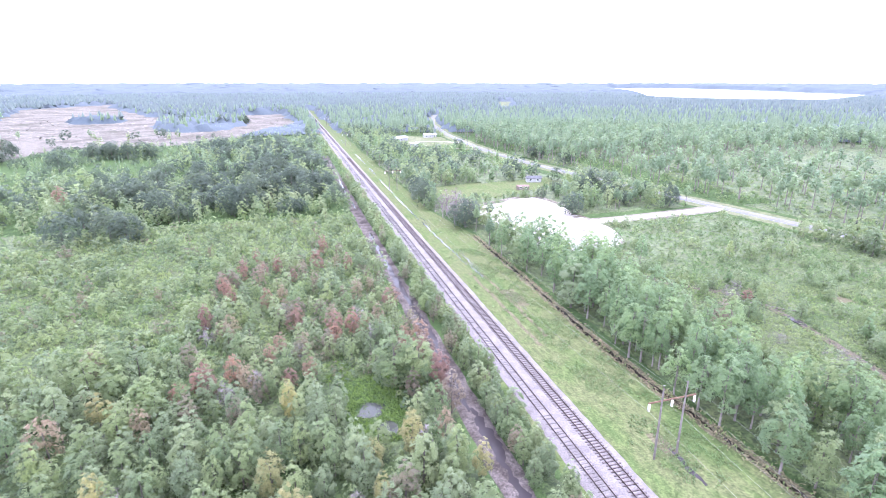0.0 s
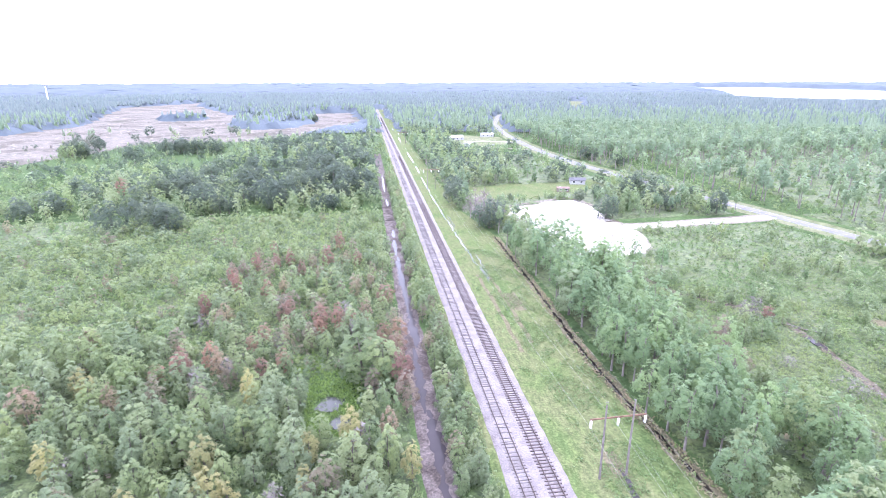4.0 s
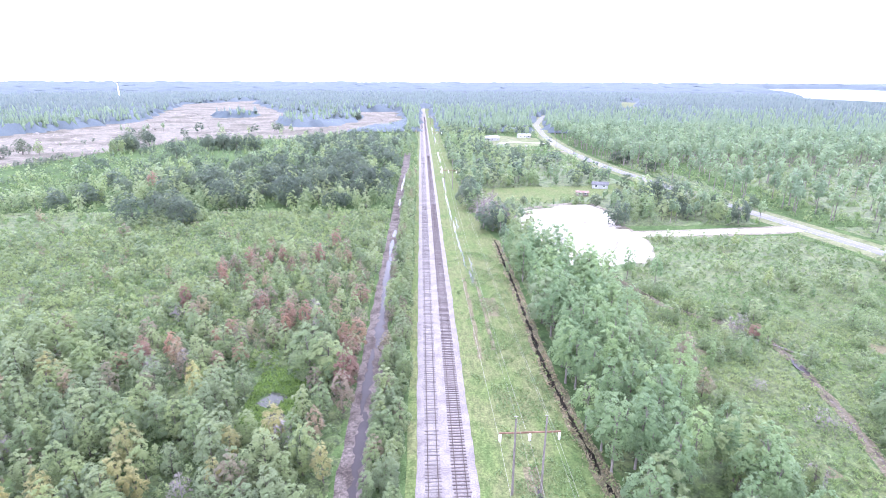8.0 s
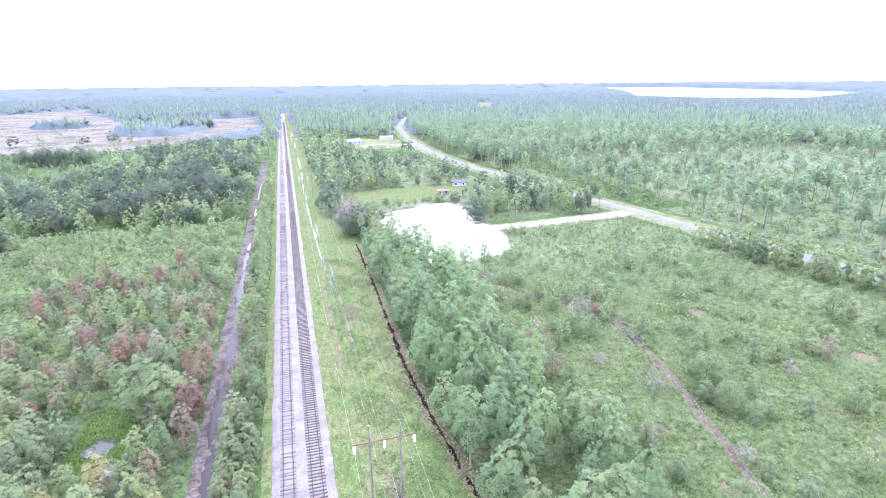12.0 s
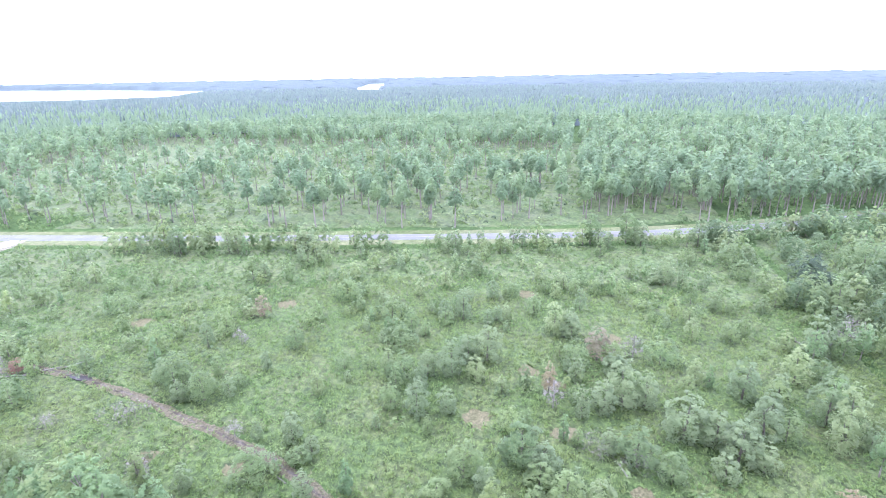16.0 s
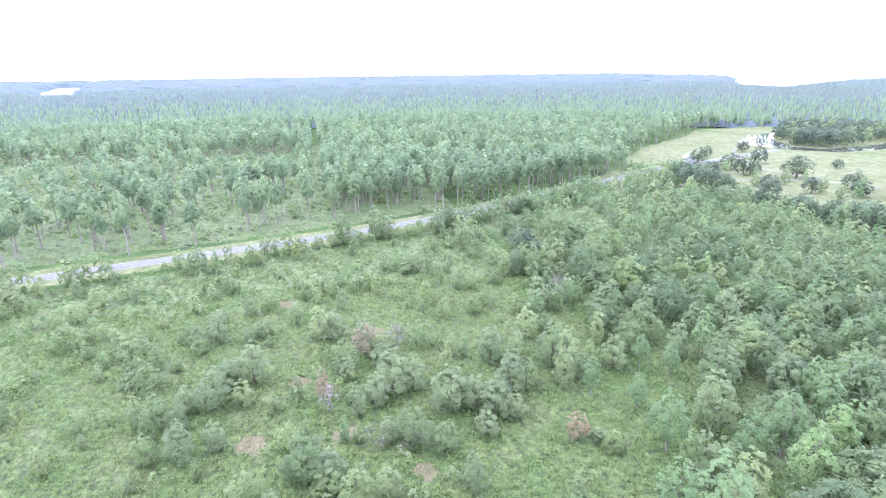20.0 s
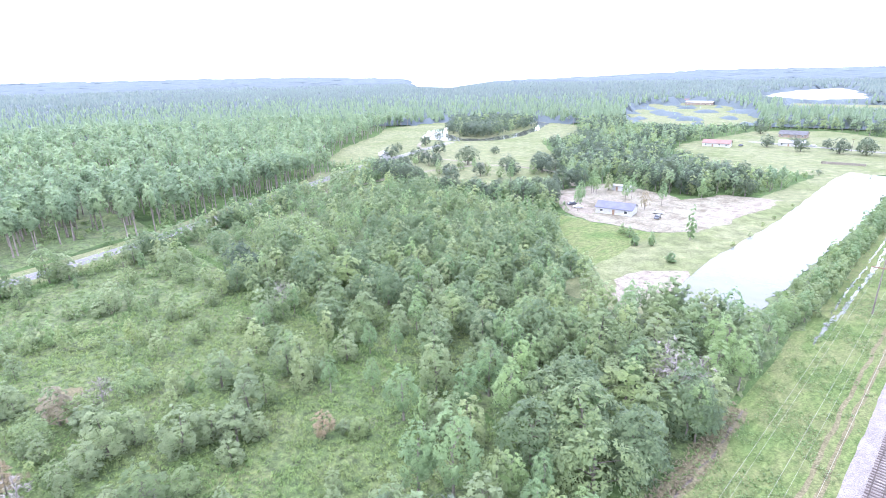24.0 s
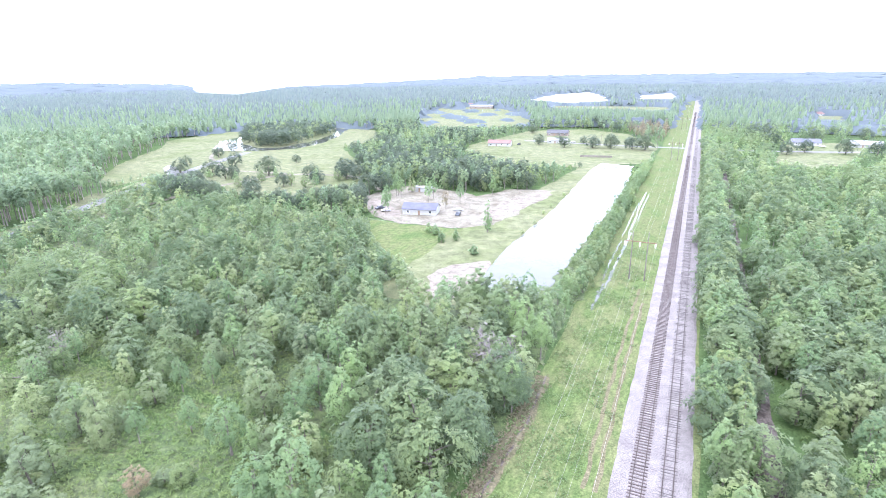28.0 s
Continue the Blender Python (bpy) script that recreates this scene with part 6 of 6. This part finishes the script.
# ---- bare and dead trees ----
def dead_tree(x, y, h, spread_r, boughs=9, mat="deadwood", label="bleached bare dead tree in the scrub"):
    """A bare trunk with forking boughs, each bough a part."""
    t = thing("dead_tree", x, y, 0, random.uniform(0, 360), label, "dead tree", "dead trees")
    v, f = tube([(0, 0, -0.1), (0.1, 0, h * 0.4), (0.15, 0.1, h * 0.75), (0.1, 0.2, h)], [0.02 * h, 0.016 * h, 0.010 * h, 0.003 * h], 6)
    part("trunk", quick_mesh("trunk", v, f, M[mat]), t)
    for _ in range(boughs):
        a, z0 = random.uniform(0, 6.28), h * random.uniform(0.25, 0.85)
        reach = spread_r * random.uniform(0.5, 1.0) * (1.15 - z0 / h * 0.6)
        e = np.array([math.cos(a) * reach, math.sin(a) * reach, min(h * 1.02, z0 + reach * random.uniform(0.35, 0.9))])
        s = np.array([0.1, 0.05, z0])
        m = (s + e) / 2 + np.array([0, 0, 0.1 * reach])
        pieces = [tube([s, m, e], [0.009 * h, 0.006 * h, 0.002 * h], 4)]
        for k in range(5):
            q = m + (e - m) * random.uniform(-0.4, 0.9)
            d = np.array([random.gauss(0, 1), random.gauss(0, 1), random.uniform(0.1, 1.2)])
            pieces.append(tube([q, q + d * 0.16 * spread_r, q + d * 0.36 * spread_r + np.array([0, 0, 0.1])], [0.004 * h, 0.003 * h, 0.0012 * h], 3))
        part("bough", quick_mesh("bough", *joined(pieces), M[mat]), t)
    arr, _ = leafy(h * 1.05, spread_r * 1.05, h * 0.2, 14, 260, 0.022 * h + 0.12, egg, 0.45, 0.7, 3.2, 1.2, 0.3)
    part("twig_mass", leaf_mesh("twig_mass", arr, M[mat]), t, "mass of fine bare twigs", "stuff")
    return t


for x, y, h, r in ((66, 75, 3.2, 2.6), (67.5, 72.5, 2.8, 2.4), (55, 60, 4.2, 1.6), (62, 86, 2.4, 2.0), (67, 52, 3.0, 1.8), (76, -7, 3.0, 3.0), (74, -13, 2.6, 2.6), (31, -85, 12, 3.6), (35, -91, 11, 3.2), (29, -92, 9, 2.6),
                   (86, 1, 6, 1.6), (106, -14, 6, 2.2), (72, 110, 5.5, 2.2), (69, 108, 4.5, 2.2), (96, 70, 4.0, 1.4), (120, -58, 8, 2.6), (117, -52, 6, 2.0),
                   (-57, 93, 6.2, 1.8), (-52, 96, 6.0, 1.6), (-30, 119, 6.6, 1.8), (-38, 60, 5.5, 1.6), (-70, 70, 5.6, 1.7), (-44, 106, 5.5, 1.5), (-28, 110, 6.0, 1.5), (-26, 70, 7.0, 1.5), (-46, 128, 5.6, 1.6), (-64, 120, 5.4, 1.5)):
    dead_tree(x, y, h, r, 8)
for x, y, h in ((25, 214, 12), (27, 222, 13), (22, 208, 11), (29, 212, 10), (24, 226, 12), (30, 206, 9), (20.5, 220, 10)):
    dead_tree(x, y, h, 3.2, 11, "pinkwood", "tall bare pinkish-grey tree at the verge's edge")


def fallen_log(x, y, length, rz):
    t = thing("fallen_log", x, y, 0.12, rz, "grey fallen log lying in the meadow", "log", "fallen logs")
    v, f = tube([(-length / 2, 0, 0.12), (0, 0.15, 0.16), (length / 2, 0, 0.1)], [0.16, 0.13, 0.06], 6)
    part("stem", quick_mesh("stem", v, f, M["deadwood"]), t)
    for k in range(3):
        x0 = length * (0.05 + 0.13 * k)
        v, f = tube([(x0, 0.05, 0.14), (x0 + 0.5, 0.5 * (-1) ** k, 0.5), (x0 + 1.0, 0.9 * (-1) ** k, 0.7)], [0.05, 0.035, 0.012], 4)
        part("stub", quick_mesh("stub", v, f, M["deadwood"]), t)


for x, y, n, rz in ((77, 104, 7, 130), (74, 108, 5, 110), (80, 100, 5, 140), (60, 40, 4, 60), (73, -10, 4, 20), (77, -12, 3.5, 75), (122, -50, 5, 30)):
    fallen_log(x, y, n, rz)


# ---- swamp reeds ----
def reeds():
    n = 5200
    x = np.concatenate([rng.uniform(-36.5, -26, n // 2), rng.uniform(-36.5, -26, n // 4), rng.normal(-38, 2.2, n // 4)])
    y = np.concatenate([rng.uniform(76, 98, n // 2), rng.uniform(76, 92, n // 4), rng.normal(101, 2.0, n // 4)])
    wet = np.zeros(len(x), bool)
    for px, py, r in ((-32.5, 85.5, 2.6), (-30, 79.5, 2.0), (-38, 101.5, 2.0)):
        wet |= np.hypot(x - px, y - py) < r * (1 + 0.25 * wave(x, y, 0.8, px))
    x, y = x[~wet], y[~wet]
    z = rng.uniform(0.2, 0.7, len(x))
    nor = ball(len(x))
    nor[:, 2] *= 0.5
    nor /= np.linalg.norm(nor, axis=1, keepdims=True)
    tagged(new("swamp_reeds", quick_mesh("swamp_reeds", *cards(np.stack([x, y, z], axis=1), nor, rng.uniform(0.3, 0.65, len(x)), 1.8), M["reed"])), "bright green reeds and swamp grass round dark pools", "reeds", kind="stuff")


reeds()


# ---- weeds on the verge ----
def weeds():
    n = 42000
    y = np.concatenate([rng.uniform(52, 175, n // 2), rng.uniform(-190, -52, n // 2)])
    x = np.where(y > 0, rng.uniform(6.4, 22.5, n), rng.uniform(6.4, 22.5, n))
    keep = (wave(x, y, 4.0, 1.0) + 0.5 * wave(x, y, 1.7, 3.0) > np.where((x > 10) & (x < 21), -0.1, 0.45))
    x, y = x[keep], y[keep]
    nor = ball(len(x)) * 0.6 + np.array([0, 0, 0.9])
    nor /= np.linalg.norm(nor, axis=1, keepdims=True)
    v = cards(np.stack([x, y, rng.uniform(0.12, 0.4, len(x))], axis=1), nor, rng.uniform(0.2, 0.5, len(x)), 1.4)
    tagged(new("verge_weeds", quick_mesh("verge_weeds", *v, M["weed"])), "bright green weeds and tall grass on the verge", "weeds", kind="stuff")


weeds()


def bank_tufts():
    """Brown and green tufts that overhang the drains."""
    for line, n, wide in ((DITCH_EAST, 2600, 1.5), (DITCH_SOUTH, 1800, 1.8), (DITCH_MEADOW, 1500, 1.2)):
        p = np.array(line, float)
        k = rng.uniform(0, len(p) - 1.001, n)
        i = k.astype(int)
        at = p[i] + (p[i + 1] - p[i]) * (k - i)[:, None] + rng.normal(0, 0.55 * wide, (n, 2))
        nor = ball(n) * 0.6 + np.array([0, 0, 0.8])
        nor /= np.linalg.norm(nor, axis=1, keepdims=True)
        far = along(line, at[:, 0], at[:, 1]) > 0.3
        for mat, sel in (("brownleaf", far & (np.arange(n) % 3 > 0)), ("weed", far & (np.arange(n) % 3 == 0))):
            c = np.column_stack([at[sel], rng.uniform(0.2, 0.7, sel.sum())])
            tagged(new("bank_tufts", quick_mesh("bank_tufts", *cards(c, nor[sel], rng.uniform(0.3, 0.7, sel.sum()), 1.5), M[mat])), "dry brown and green tufts overhanging the drain", "weeds", kind="stuff")


bank_tufts()


# ---- houses ----
def house(x, y, w, d, rz, wall, roof, label, tall=2.7, pitch=0.42, bays=3, name="house", group="houses"):
    """A gabled house: walls, two roof slopes, gables, windows with frame and pane, a door."""
    t = thing(name, x, y, 0, rz, label, "house" if name == "house" else name.replace("_", " "), group)
    bm = bmesh.new()
    box(bm, 0, 0, tall / 2 - 0.05, w, d, tall + 0.1)
    part("wall", from_bm("wall", bm, M[wall]), t)
    rise = d / 2 * pitch
    for side in (-1, 1):
        bm = bmesh.new()
        run = d / 2 + 0.45
        a = [(-w / 2 - 0.4, 0, tall + rise), (w / 2 + 0.4, 0, tall + rise), (w / 2 + 0.4, side * run, tall + rise - run * pitch), (-w / 2 - 0.4, side * run, tall + rise - run * pitch)]
        low = [bm.verts.new(p) for p in a]
        up = [bm.verts.new((p[0], p[1], p[2] + 0.16)) for p in a]
        bm.faces.new(low)
        bm.faces.new(up)
        for i in range(4):
            bm.faces.new((low[i], low[(i + 1) % 4], up[(i + 1) % 4], up[i]))
        bmesh.ops.recalc_face_normals(bm, faces=bm.faces)
        part("roof_slope", from_bm("roof_slope", bm, M[roof]), t, "sloping roof face")
        bm = bmesh.new()
        gx = side * (w / 2 - 0.06)
        tri = [bm.verts.new((gx + o, yy, zz)) for o in (0, side * 0.08) for yy, zz in ((-d / 2, tall - 0.02), (d / 2, tall - 0.02), (0, tall + rise - 0.03))]
        bm.faces.new(tri[:3])
        bm.faces.new(tri[3:])
        for i in range(3):
            bm.faces.new((tri[i], tri[(i + 1) % 3], tri[3 + (i + 1) % 3], tri[3 + i]))
        bmesh.ops.recalc_face_normals(bm, faces=bm.faces)
        part("gable", from_bm("gable", bm, M[wall]), t)
        for k in range(bays):
            wx = -w / 2 + w * (k + 0.5) / bays
            if side == 1 and k == bays // 2:
                bm = bmesh.new()
                box(bm, wx, side * (d / 2 + 0.03), 1.02, 0.95, 0.06, 2.05, bevel=0.01)
                part("door", from_bm("door", bm, M["door"]), t, "brown panelled door")
                continue
            bm = bmesh.new()
            box(bm, wx, side * (d / 2 + 0.02), 1.55, 1.35, 0.06, 1.25, bevel=0.01)
            frame_ob = part("window_frame", from_bm("window_frame", bm, M["trim"]), t, "white window frame")
            bm = bmesh.new()
            box(bm, wx, side * (d / 2 + 0.055), 1.55, 1.15, 0.02, 1.05)
            part("pane", from_bm("pane", bm, M["glass"]), frame_ob, "dark window glass")
    return t


house(107, -205, 15, 8.5, 12, "siding", "roof_blue", "long white house with a blue-grey roof in the sandy yard")
house(126, -246, 9, 3.6, 8, "siding", "roof_pale", "white trailer home under trees", 2.5, 0.15, 2, "trailer_home", "trailers")
house(150, -437, 19, 10, 10, "siding", "roof_red", "white house with a faded red roof on the lawn", bays=4)
house(122, -530, 20, 12, 5, "tansiding", "roof_grey", "wide house with a dark grey roof", bays=4)
house(108, -470, 17, 8, 8, "siding", "roof_pale", "white house with a pale metal roof", bays=4)
house(306, -238, 11, 7, -30, "siding", "roof_pale", "small white house on the far lawn")
house(345, -905, 40, 14, 10, "tansiding", "roof_pale", "long far barn with a pale roof", 4.0, 0.3, 6, "barn", "barns")
house(395, -960, 26, 12, 10, "siding", "roof_red", "far barn with a reddish roof", 4.0, 0.3, 4, "barn", "barns")
for x, y, rz, roof in ((-82, -520, 8, "roof_blue"), (-122, -518, -5, "roof_pale"), (-66, -675, 20, "roof_red"), (-104, -758, 0, "roof_grey"), (-188, -925, 15, "roof_grey"), (-213, -878, 10, "roof_pale"), (-150, -700, -10, "roof_grey"),
                       (-172, -760, 5, "roof_pale"), (-205, -800, 25, "roof_grey"), (-165, -640, 30, "roof_grey"), (-140, -860, 0, "roof_red"), (-180, -600, 15, "roof_pale")):
    house(x, y, 20, 11, rz, "siding" if roof != "roof_grey" else "tansiding", roof, "estate house with a " + {"roof_blue": "blue-grey", "roof_pale": "pale", "roof_red": "reddish", "roof_grey": "grey"}[roof] + " roof on a lawn", bays=4, group="estate houses")
house(66, 535, 15, 9, 20, "siding", "roof_pale", "white house with a pale roof among trees")
house(70, 484, 12, 5, 60, "siding", "roof_pale", "white trailer home in a clearing", 2.5, 0.15, 3, "trailer_home", "trailers")
house(104, 560, 13, 7, 0, "siding", "roof_pale", "white house beside the road")
house(44, 468, 8, 4, 15, "siding", "roof_pale", "small white outbuilding under trees", 2.4, 0.2, 2, "outbuilding", "sheds")
house(97, 290, 8.5, 5, -15, "siding", "roof_grey", "white shed with a grey roof at the clearing", 2.5, 0.4, 2, "shed", "sheds")
house(81, 270, 6, 4.5, -10, "tansiding", "roof_red", "low reddish outbuilding by the sand lot", 2.0, 0.15, 2, "outbuilding", "sheds")
for x, y, rz in ((470, 1010, 20), (540, 1080, 0), (590, 1010, 40), (500, 930, 10), (640, 1120, 15), (440, 960, 30)):
    house(x, y, 22, 12, rz, "siding", "roof_pale", "far white building in a clearing", 4.0, 0.3, 4, "barn", "barns")


# ---- vehicles ----
def car(x, y, rz, paint, label):
    t = thing("car", x, y, 0.1, rz, label, "car", "parked cars")
    bm = bmesh.new()
    prof = [(-2.2, 0.35), (-2.2, 0.85), (-1.5, 0.95), (-0.9, 1.42), (0.6, 1.45), (1.2, 0.98), (2.1, 0.82), (2.2, 0.35)]
    for s in (-0.86, 0.86):
        bm.faces.new([bm.verts.new((px, s, pz)) for px, pz in prof])
    bm.verts.ensure_lookup_table()
    n = len(prof)
    for i in range(n):
        bm.faces.new((bm.verts[i], bm.verts[(i + 1) % n], bm.verts[n + (i + 1) % n], bm.verts[n + i]))
    bmesh.ops.recalc_face_normals(bm, faces=bm.faces)
    bmesh.ops.bevel(bm, geom=bm.edges[:], offset=0.05, segments=1, affect="EDGES")
    part("body", from_bm("body", bm, M[paint]), t)
    for px, rot in ((0.92, 40), (-1.22, -38)):
        bm = bmesh.new()
        bmesh.ops.create_cube(bm, size=1.0, matrix=pose(px, 0, 1.22, 0, rot, 0) @ Matrix.Diagonal((0.05, 1.45, 0.5, 1)))
        part("windscreen", from_bm("windscreen", bm, M["glass"]), t, "dark glass windscreen")
    for px in (-1.35, 1.35):
        for s in (-0.8, 0.8):
            v, f = tube([(px, s - 0.1, 0.32), (px, s - 0.09, 0.32), (px, s + 0.09, 0.32), (px, s + 0.1, 0.32)], [0.2, 0.32, 0.32, 0.2], 12)
            part("wheel", quick_mesh("wheel", v, f, M["rubber"]), t)


for x, y, rz, p, lab in ((123, -201, 40, "car_white", "white car parked in the sandy yard"), (128, -204, 60, "car_dark", "dark car parked in the sandy yard"), (93, -214, 20, "car_white", "white car parked beside the house"),
                         (90, -207, 100, "car_dark", "dark car parked beside the house"), (96, -476, 10, "car_white", "white car parked by a house"), (136, -446, 80, "car_dark", "dark car parked by a house"), (-92, -508, 0, "car_white", "white car parked at an estate house"),
                         (92, 480, 30, "car_white", "white car parked in a clearing")):
    car(x, y, rz, p, lab)


# ---- fence by the pond ----
def fence(x0, y0, x1, y1):
    t = thing("fence", x0, y0, 0, math.degrees(math.atan2(y1 - y0, x1 - x0)), "weathered wooden board fence near the pond", "fence")
    n = math.hypot(x1 - x0, y1 - y0)
    bm = bmesh.new()
    box(bm, 0, 0, 0.8, 0.12, 0.12, 1.7, bevel=0.01)
    post = from_bm("post", bm, M["pole"])
    bm = bmesh.new()
    box(bm, 0, 0.07, 0.8, 0.24, 0.03, 1.5, bevel=0.005)
    board = from_bm("board", bm, M["pole"])
    for i in range(int(n / 2.4) + 1):
        part("post", post, t).location = (i * 2.4, 0, 0)
    for i in range(int(n / 0.27)):
        part("board", board, t).location = (0.15 + i * 0.27, 0, random.uniform(-0.03, 0.03))


fence(52, -398, 74, -394)


# ---- utility poles and crossing signals ----
def utility_pole(x, y, h=9.0):
    t = thing("utility_pole", x, y, 0, random.uniform(-20, 20), "weathered wooden utility pole by the road", "utility pole", "utility poles")
    v, f = tube([(0, 0, -0.1), (0, 0, h * 0.5), (0, 0, h)], [0.16, 0.13, 0.1], 8)
    part("pole", quick_mesh("pole", v, f, M["pole"], True), t)
    bm = bmesh.new()
    box(bm, 0, 0.12, h - 0.6, 2.2, 0.1, 0.12, bevel=0.01)
    part("crossarm", from_bm("crossarm", bm, M["arm"]), t)


for x, y in ((26, -461), (38, -460), (70, -461), (-24, -460), (118, 420), (116, 470), (121, 560), (-60, -466)):
    utility_pole(x, y)


def crossing_signal(x, y, rz):
    t = thing("crossing_signal", x, y, 0, rz, "white-posted level crossing signal with crossed boards", "crossing signal", "crossing signals")
    v, f = tube([(0, 0, -0.1), (0, 0, 2), (0, 0, 4.2)], [0.09, 0.07, 0.06], 8)
    part("post", quick_mesh("post", v, f, M["trim"], True), t)
    for a in (45, -45):
        bm = bmesh.new()
        bmesh.ops.create_cube(bm, size=1.0, matrix=pose(0, 0.1, 3.9, 0, a, 0) @ Matrix.Diagonal((1.4, 0.04, 0.2, 1)))
        part("cross_board", from_bm("cross_board", bm, M["trim"]), t)
    for s in (-0.5, 0.5):
        v, f = tube([(s, 0.08, 2.9), (s, 0.12, 2.9), (s, 0.3, 2.9)], [0.28, 0.28, 0.05], 10)
        part("lamp_disc", quick_mesh("lamp_disc", v, f, M["rubber"]), t)


crossing_signal(7.5, -463, 90)
crossing_signal(-7.5, -473, -90)


# ---- water tower ----
def water_tower(x, y):
    t = thing("water_tower", x, y, 0, 0, "white water tower above the far woods", "water tower")
    v, f = tube([(0, 0, 0), (0, 0, 8), (0, 0, 45)], [2.6, 1.5, 1.2], 16)
    part("shaft", quick_mesh("shaft", v, f, M["tank"], True), t)
    prof = [(45, 1.2), (46.5, 5.0), (49, 8.2), (52, 9.3), (55.5, 8.6), (58.5, 5.6), (60, 1.0)]
    v, f = tube([(0, 0, z) for z, _ in prof], [r for _, r in prof], 20)
    part("tank", quick_mesh("tank", v, f, M["tank"], True), t)


water_tower(-800, 1497)

# pond-edge bushes
for x, y in ((50, -352), (44, -360), (56, -262), (56, -236), (56, -222), (55, -205), (56, -190)):
    tree_thing("shrub", x, y, 2.2, 0.2, "small dark bush on the pond's edge", "pond bushes")


# ---- debris of the clear-cut ----
def debris():
    n = 2600
    y = 380 + 620 * rng.random(n) ** 1.3
    y = np.round(y / 17) * 17 + rng.normal(0, 2.0, n)
    x = rng.uniform(-430, -30, n)
    ok = inside(CLEAR_CUT, x, y) & (wave(x, y, 30, 2.0) > -0.1)
    x, y = x[ok], y[ok]
    nor = ball(len(x)) * 0.25 + np.array([0, 0, 1.0])
    nor /= np.linalg.norm(nor, axis=1, keepdims=True)
    v = cards(np.stack([x, y, rng.uniform(0.3, 1.0, len(x))], axis=1), nor, rng.uniform(0.8, 2.4, len(x)) * (1 + y / 900), 1.6)
    tagged(new("slash_rows", quick_mesh("slash_rows", *v, M["deadwood"])), "pale rows of branches left on the clear-cut", "debris", kind="stuff")


debris()
